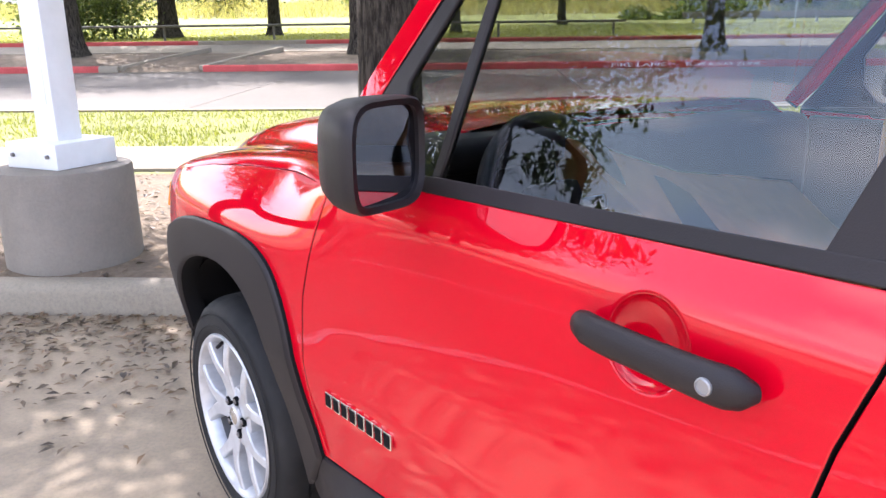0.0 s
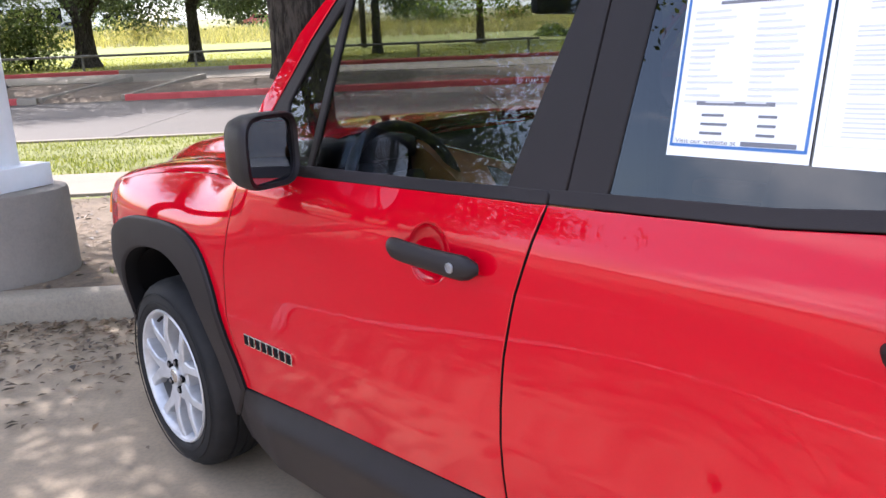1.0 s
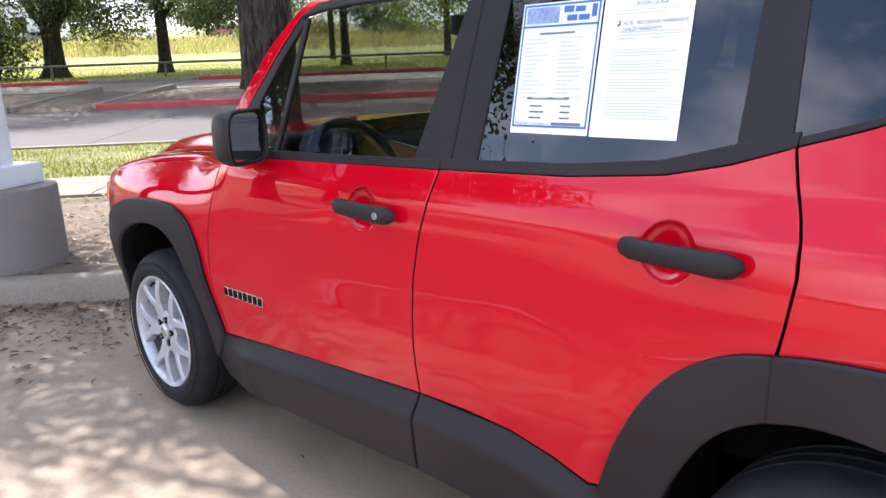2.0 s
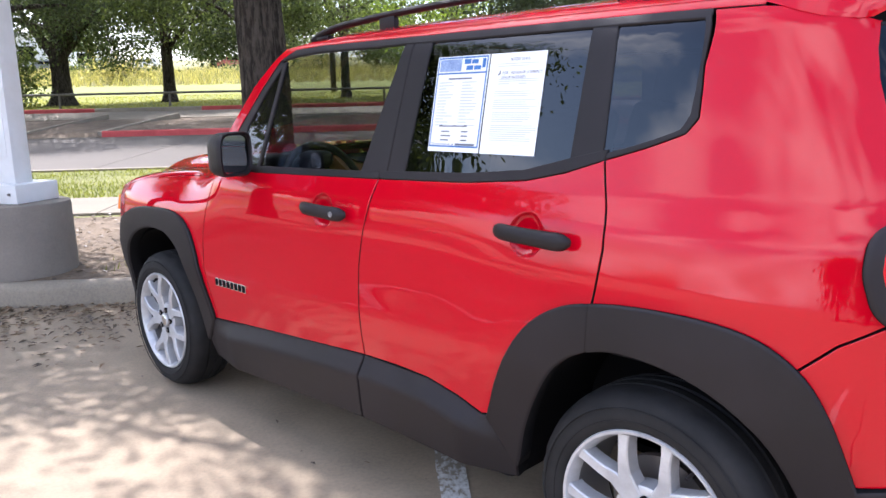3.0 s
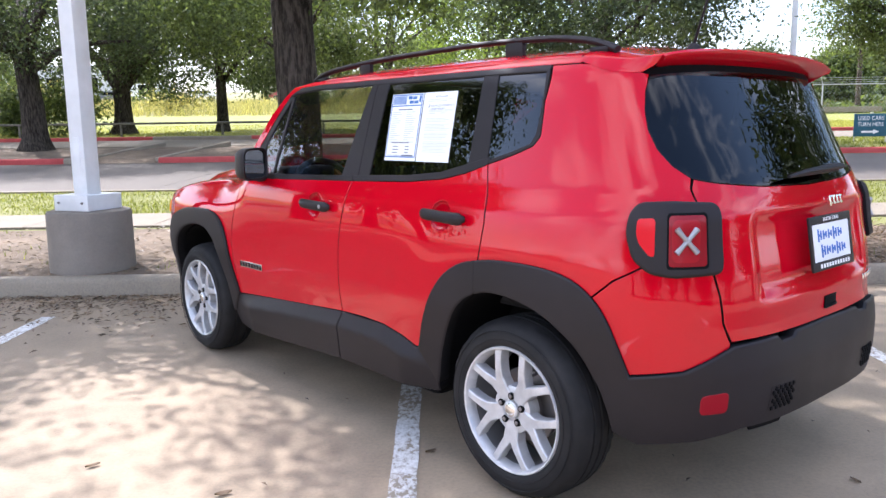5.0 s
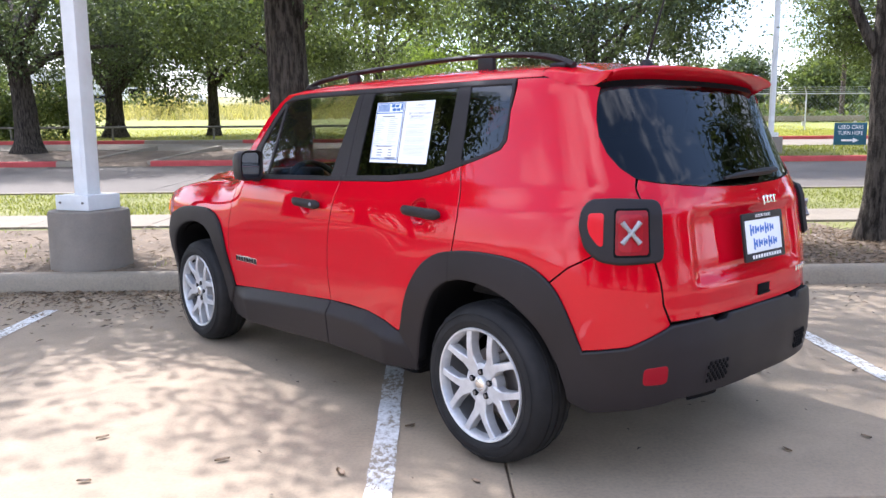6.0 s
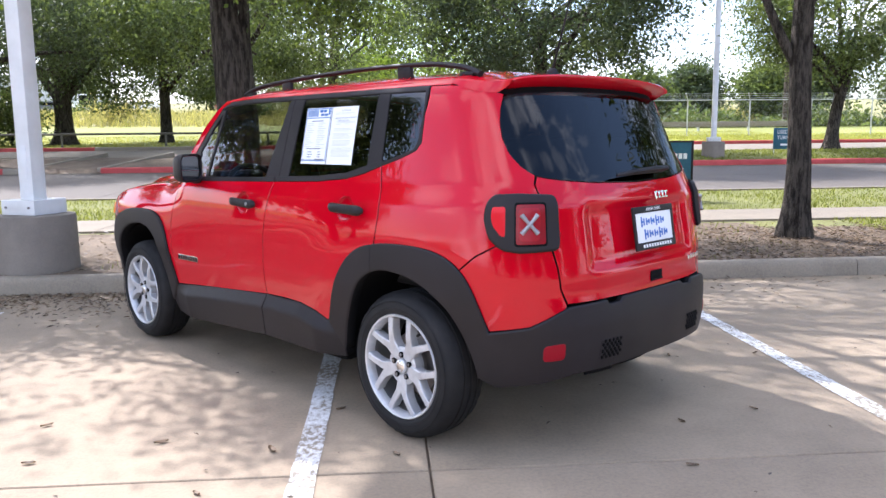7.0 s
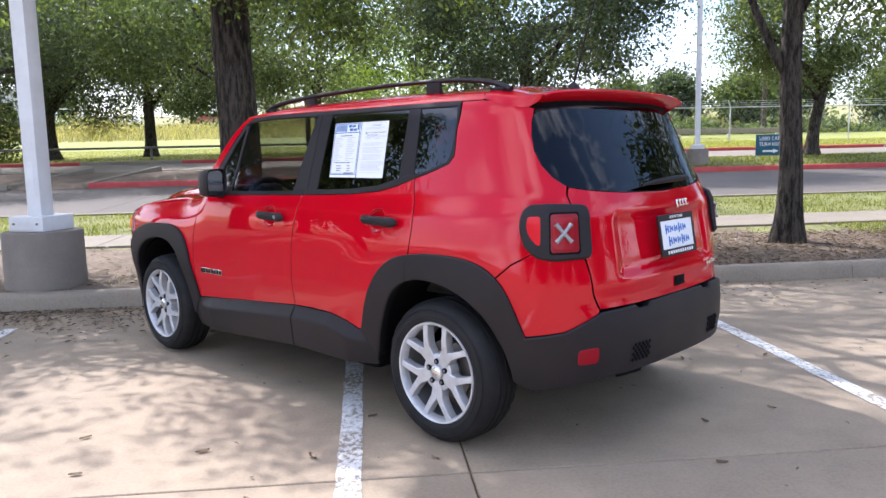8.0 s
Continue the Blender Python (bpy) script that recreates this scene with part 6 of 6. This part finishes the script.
# ---- lamp posts, sign, rail, fence, distance ----
def lamp_post(u, v, ground_z, top, turn):
    t = new("lamp_post")
    t.matrix_world = Matrix.Translation(at(u, v, ground_z)) @ pose(0, 0, 0, 0, 0.0, turn)
    tagged(t, "white square steel lamp post on a round concrete base", "lamp post", "lamp posts")
    part("base", lathe_bm([(0.352, -0.12), (0.350, 0.05), (0.345, 0.5), (0.338, 0.522), (0.31, 0.53), (0.0001, 0.532)], 56, "z"), BASE_MAT, t, "stained cast concrete base", sharp=50)
    part("base_cover", box_bm(-0.19, 0.19, -0.19, 0.19, 0.531, 0.665, 0.008), WHITE_PAINT, t)
    part("pole", box_bm(-0.078, 0.078, -0.078, 0.078, 0.64, top, 0.012), WHITE_PAINT, t)
    part("hand_hole_cover", box_bm(-0.035, 0.035, -0.083, -0.077, 0.85, 1.15, 0.003), WHITE_PAINT, t)
    for k in range(2):
        part("cover_bolt", lathe_bm([(0.0001, 0.012), (0.01, 0.012), (0.011, 0.0)], 10, "z"), STEEL, t).matrix_basis = pose(-0.13 + 0.26 * k, -0.1915, 0.60, 90, 0, 0)
    for s in (-1, 1):
        part("lamp_head", box_bm(s * 0.55 - 0.35, s * 0.55 + 0.35, -0.16, 0.16, top - 0.15, top - 0.02, 0.02), WHITE_PAINT, t)
    return t


lamp_post(-3.93, 3.56, 0.13, 7.5, -40.5 - 22)
lamp_post(9.7, 20.05, 0.63, 7.5, -40.5 - 15)

sign = new("sign_board")
sign.matrix_world = Matrix.Translation(at(12.3, 20.3)) @ pose(0, 0, 0, 0, 0, -40.5 - 12)
tagged(sign, "teal roadside board on wire legs, white lettering and arrow", "sign")
part("board", box_bm(-0.47, 0.47, -0.012, 0.012, 0.16, 0.84, 0.004), TEAL, sign)
for s in (-1, 1):
    part("leg", tube_bm([(s * 0.44, 0, -0.06), (s * 0.44, 0, 0.86)], 0.012, 8), GALV, sign)
text_object("lettering", "USED CARS", 0.17, pose(0, -0.014, 0.70, 90, 0, 0), SIGN_WHITE, sign, 0.001, width=0.72)
text_object("lettering", "TURN HERE", 0.17, pose(0, -0.014, 0.52, 90, 0, 0), SIGN_WHITE, sign, 0.001, width=0.72)
bm = bmesh.new()
ar = [(-0.25, -0.03), (0.08, -0.03), (0.08, -0.075), (0.25, 0), (0.08, 0.075), (0.08, 0.03), (-0.25, 0.03)]
bm.faces.new([bm.verts.new((x, -0.016, 0.30 + z)) for x, z in ar])
part("arrow", bm, SIGN_WHITE, sign)

board = new("sign_board")
board.matrix_world = Matrix.Translation(at(3.95, 8.72)) @ pose(0, 0, 0, 0, 0, -40.5)
tagged(board, "teal board in a black frame standing on the lawn", "sign")
part("board", box_bm(-0.43, 0.43, -0.008, 0.008, 0.22, 0.98, 0.003), TEAL, board)
for s in (-1, 1):
    part("frame_post", box_bm(s * 0.45 - 0.016, s * 0.45 + 0.016, -0.016, 0.016, -0.08, 1.0, 0.004), PLASTIC, board)
for z in (0.20, 0.985):
    part("frame_rail", box_bm(-0.433, 0.433, -0.014, 0.014, z - 0.015, z + 0.015, 0.004), PLASTIC, board)
part("printed_bar", merge(*[box_bm(-0.36 + 0.082 * k, -0.30 + 0.082 * k, -0.0095, -0.0075, 0.70, 0.79) for k in range(9)]), SIGN_WHITE, board)
part("printed_bar", box_bm(-0.3, 0.3, -0.0095, -0.0075, 0.50, 0.55), SIGN_WHITE, board)

# pipe rail along the field
rail = structure("pipe_rail", "low dark pipe rail along the edge of the field", "railing")
for k in range(15):
    part("post", tube_bm([(-52 + 3.9 * k, 27, land(27) - 0.1), (-52 + 3.9 * k, 27, land(27) + 0.50)], 0.045, 8), RUST_RAIL, rail)
part("top_rail", tube_bm([(-53 + 8 * k, 27, land(27) + 0.50) for k in range(8)], 0.042, 8), RUST_RAIL, rail)

# wire fence on the bank
fence = structure("wire_fence", "chain-link fence with angled barbed-wire arms", "fence")
FZ = land(34) - 0.05
for k in range(17):
    uu = 8.0 + 3.2 * k
    part("post", merge(tube_bm([(uu, 34, FZ - 0.1), (uu, 34, FZ + 1.85)], 0.035, 8), tube_bm([(uu, 34, FZ + 1.83), (uu - 0.18, 33.85, FZ + 2.15)], 0.022, 6)), GALV, fence)
part("top_tube", tube_bm([(8 + 6 * k, 34, FZ + 1.82) for k in range(10)], 0.028, 6), GALV, fence)
wires = []
for sgn in (1, -1):
    for k in range(260):
        u0 = 8 + k * 0.2
        a, b = (u0, u0 + 1.75) if sgn > 0 else (u0 + 1.75, u0)
        wires.append(((a, 34.0, FZ + 0.04), (b, 34.0, FZ + 1.8)))
vts, fcs = [], []
for a, b in wires:
    n0 = len(vts)
    w = 0.003
    vts += [(a[0] - w, a[1], a[2]), (a[0] + w, a[1], a[2]), (b[0] + w, b[1], b[2]), (b[0] - w, b[1], b[2]), (a[0], a[1] + w, a[2]), (b[0], b[1] + w, b[2])]
    fcs += [(n0, n0 + 1, n0 + 2, n0 + 3), (n0, n0 + 4, n0 + 5, n0 + 3), (n0 + 1, n0 + 4, n0 + 5, n0 + 2)]
mesh = mesh_object("wire_mesh", vts, fcs, GALV, fence, smooth=False)
for k in range(3):
    part("barbed_wire", tube_bm([(8 + 6 * j, 33.97 - 0.06 * k, FZ + 1.92 + 0.1 * k) for j in range(10)], 0.006, 4), GALV, fence)

hedge = thing("hedge", "overgrown creeper hedge behind the wire fence", "hedge", kind="stuff")
hedge.matrix_world = LOT
rng = np.random.default_rng(5)
hu = rng.uniform(6, 62, 15000)
hz = np.abs(rng.normal(size=15000)) * 0.55 * (0.7 + 0.5 * np.sin(hu * 0.7) + 0.4 * np.sin(hu * 2.1))
leaf_cloud("foliage", np.stack([hu, 46 + rng.normal(size=15000) * 1.0, land(46) + np.clip(hz, 0, 2.6)], 1), 0.34, LEAF, hedge, rng)
barrier = structure("guard_rail", "pale low barrier on the bank beyond the fence", "barrier")
part("beam", box_bm(8, 24, 40.0, 40.15, land(40) + 0.25, land(40) + 0.55, 0.02), WALK_MAT, barrier)
for k in range(6):
    part("post", box_bm(8.5 + 3 * k, 8.62 + 3 * k, 40.16, 40.28, land(40) - 0.1, land(40) + 0.5, 0.01), GALV, barrier)

# telegraph poles and wires
for uu, vv, hh in ((-4.0, 40.0, 9.5), (25.3, 45.0, 7.0)):
    tp = thing("telegraph_pole", "weathered wooden telegraph pole with a cross arm", "pole", "telegraph poles", at=at(uu, vv), turn=-40.5)
    part("pole", tube_bm([(0, 0, -0.2), (0, 0, hh)], [0.16, 0.11], 12), BARK_PALE, tp)
    part("cross_arm", box_bm(-1.0, 1.0, -0.06, 0.06, hh - 0.7, hh - 0.56, 0.01), BARK_PALE, tp)
cable = thing("overhead_wires", "thin overhead wires between the poles", "wires")
cable.matrix_world = LOT
for dz in (0.0, 0.5):
    pts = [(-4 + 29.3 * t, 40 + 5 * t, land(40) + 8.9 - 2.2 * t - dz - 1.1 * math.sin(math.pi * t)) for t in (k / 12 for k in range(13))]
    part("wire", tube_bm(pts, 0.012, 4), DARK, cable)


# parked vehicles and a low building far across the field
def far_car(u, v, col, van=False):
    c = thing("parked_car", "parked %s beyond the field" % ("white van" if van else "car"), "car", "far parked cars", at=at(u, v), turn=-40.5 + 5)
    m = Mat("far_paint", col, 0.35, 0, 0.5, 0.6).m
    h = 2.3 if van else 1.45
    bm = bmesh.new()
    pr = [(-2.2, 0.3), (-2.25, 0.8), (-1.5, 0.95), (-0.9, h), (1.3, h), (1.9, 0.95), (2.25, 0.85), (2.2, 0.3)] if not van else [(-2.6, 0.3), (-2.6, 1.1), (-2.0, 1.4), (-1.6, h), (2.6, h), (2.6, 0.3)]
    a = [bm.verts.new((x, -0.88, z)) for x, z in pr]
    b = [bm.verts.new((x, 0.88, z)) for x, z in pr]
    for i in range(len(pr)):
        bm.faces.new((a[i], a[(i + 1) % len(pr)], b[(i + 1) % len(pr)], b[i]))
    bm.faces.new(a)
    bm.faces.new(b[::-1])
    bmesh.ops.recalc_face_normals(bm, faces=bm.faces[:])
    bmesh.ops.bevel(bm, geom=bm.edges[:], offset=0.06, segments=2, affect="EDGES")
    part("body", bm, m, c)
    part("side_windows", box_bm(-0.9, 1.2, -0.9, 0.9, 0.98, h - 0.14, 0.02), DARK, c)
    for x in (-1.4, 1.4):
        for s in (-0.8, 0.8):
            w = part("wheel", lathe_bm([(0.0001, -0.1), (0.32, -0.1), (0.33, 0), (0.32, 0.1), (0.0001, 0.1)], 20), TYRE, c)
            w.matrix_basis = pose(x, s, 0.3, 0, 0, 90)


for u, v, col, van in ((-48, 96, (0.75, 0.76, 0.78), False), (-42, 97, (0.1, 0.11, 0.12), False), (-54, 95, (0.2, 0.22, 0.25), False), (-37, 96, (0.8, 0.8, 0.8), True), (-60, 98, (0.6, 0.6, 0.62), False), (-31, 98, (0.78, 0.78, 0.8), False), (-20, 99, (0.3, 0.05, 0.05), False), (-66, 97, (0.82, 0.82, 0.82), True), (-72, 96, (0.15, 0.16, 0.2), False)):
    far_car(u, v, col, van)
shop = thing("low_building", "pale flat-roofed building with a dark window band", "building", at=at(-74, 130), turn=-40.5)
WALL_PALE = grained("pale_render", (0.55, 0.55, 0.54), (0.66, 0.66, 0.65), 0.4).m
part("wall", box_bm(-18, 18, 0, 12, -1, 5.2, 0.05), WALL_PALE, shop)
part("roof", box_bm(-18.4, 18.4, -0.4, 12.4, 5.21, 5.7, 0.05), GALV, shop)
for k in range(11):
    w = part("window", box_bm(-17 + 3.1 * k, -14.6 + 3.1 * k, -0.06, 0.02, 1.2, 3.6, 0.02), DARK, shop)

# ---- notices taped on the rear door's pane ----


def pane_point(y, z, off):
    return skin(by_y(y, z), z, off)[0]


def sheet(name, y0, y1, z0, z1, label, off=-0.0048):
    bm = bmesh.new()
    rows = []
    for j in range(9):
        z = z0 + (z1 - z0) * j / 8
        rows.append([bm.verts.new(pane_point(y0 + (y1 - y0) * i / 6, z, off)) for i in range(7)])
    for a, b in zip(rows, rows[1:]):
        for i in range(6):
            bm.faces.new((a[i], a[i + 1], b[i + 1], b[i]))
    o = part(name, bm, PAPER, None, label)
    return tagged(o, category="notice", group="window notices")


def ink(owner, name, y0, y1, z0, z1, mat, off=-0.0036):
    """A printed bar; y runs backwards, as one reads."""
    vts = [pane_point(y0, z0, off), pane_point(y1, z0, off), pane_point(y1, z1, off), pane_point(y0, z1, off)]
    return vts


def print_bars(owner, name, bars, mat, off=-0.0036):
    v, f = [], []
    for y0, y1, z0, z1 in bars:
        n0 = len(v)
        v += ink(owner, name, y0, y1, z0, z1, mat, off)
        f.append((n0, n0 + 1, n0 + 2, n0 + 3))
    return tagged(mesh_object(name, v, f, mat, owner, smooth=False), kind="stuff")


price = sheet("window_notice", 0.772, 0.572, 1.188, 1.455, "white price sheet with a blue border taped flat on the glass")
guide = sheet("window_notice", 0.568, 0.377, 1.187, 1.455, "white printed buyers guide taped flat on the glass", -0.0052)
B0, B1, T0, T1 = 0.768, 0.576, 1.201, 1.452
print_bars(price, "blue_border", [(B0, B1, T0, T0 + 0.004), (B0, B1, T1 - 0.004, T1), (B0, B0 - 0.004, T0, T1), (B1 + 0.004, B1, T0, T1), (B0, B1, 1.405, 1.409)], BLUE_INK)
print_bars(price, "printed_picture", [(0.76, 0.675, 1.413, 1.446)], BLUE_PALE)
print_bars(price, "printed_mark", [(0.665, 0.640, 1.432, 1.445), (0.636, 0.612, 1.432, 1.443), (0.655, 0.63, 1.415, 1.427), (0.626, 0.60, 1.415, 1.426), (0.596, 0.584, 1.42, 1.445)], BLUE_INK)
rs = random.Random(12)
bars, pale = [(0.72, 0.63, 1.390, 1.394)], []
for k in range(15):
    z = 1.380 - k * 0.0085
    pale += [(0.755, 0.755 - rs.uniform(0.03, 0.075), z, z + 0.003), (0.665, 0.665 - rs.uniform(0.03, 0.07), z, z + 0.003)]
for k in range(3):
    z = 1.243 - k * 0.012
    bars += [(0.725, 0.725 - rs.uniform(0.03, 0.05), z, z + 0.0035), (0.645, 0.62, z, z + 0.0035)]
bars.append((0.735, 0.625, 1.258, 1.263))
print_bars(price, "print", bars, INK)
print_bars(price, "small_print", pale, INK_PALE)
G0, G1 = 0.560, 0.384
print_bars(guide, "border", [(G0, G1, 1.212, 1.2128), (G0, G1, 1.4475, 1.4483), (G0, G0 - 0.0008, 1.212, 1.448), (G1 + 0.0008, G1, 1.212, 1.448)], INK_PALE, -0.0040)
pale = []
for k in range(24):
    z = 1.352 - k * 0.0056
    if k not in (3, 9, 15):
        pale.append((0.54, 0.54 - rs.uniform(0.11, 0.16), z, z + 0.002))
pale += [(0.54, 0.40, 1.425, 1.427), (0.54, 0.43, 1.419, 1.421), (0.53, 0.49, 1.372, 1.3745), (0.46, 0.43, 1.372, 1.3745)]
pale += [(0.53, 0.39, 1.384 - 0.005 * k, 1.386 - 0.005 * k) for k in range(2)]
print_bars(guide, "small_print", pale, INK_PALE, -0.0040)


def pane_text(owner, words, y, z, size, width, mat, off):
    p, n = skin(by_y(y, z), z, off)
    xa = (pane_point(y - 0.02, z, off) - pane_point(y + 0.02, z, off)).normalized()
    za = n
    ya = za.cross(xa).normalized()
    m = Matrix((xa, ya, za)).transposed().to_4x4()
    m.translation = p
    return text_object("print", words, size, m, mat, owner, 0.0, width=width)


pane_text(guide, "BUYERS GUIDE", 0.463, 1.437, 0.0105, 0.066, INK, -0.0038)
pane_text(guide, "AS IS - NO DEALER WARRANTY", 0.452, 1.402, 0.0105, 0.135, INK, -0.0038)
pane_text(guide, "DEALER WARRANTY", 0.478, 1.390, 0.0105, 0.085, INK, -0.0038)
pane_text(price, "Visit our website at", 0.715, 1.209, 0.0095, 0.09, INK, -0.0034)
print_bars(price, "print_bar", [(0.664, 0.59, 1.206, 1.212)], INK)
print_bars(guide, "tick", [(0.534, 0.530, 1.396, 1.401), (0.530, 0.526, 1.398, 1.408)], INK, -0.0040)
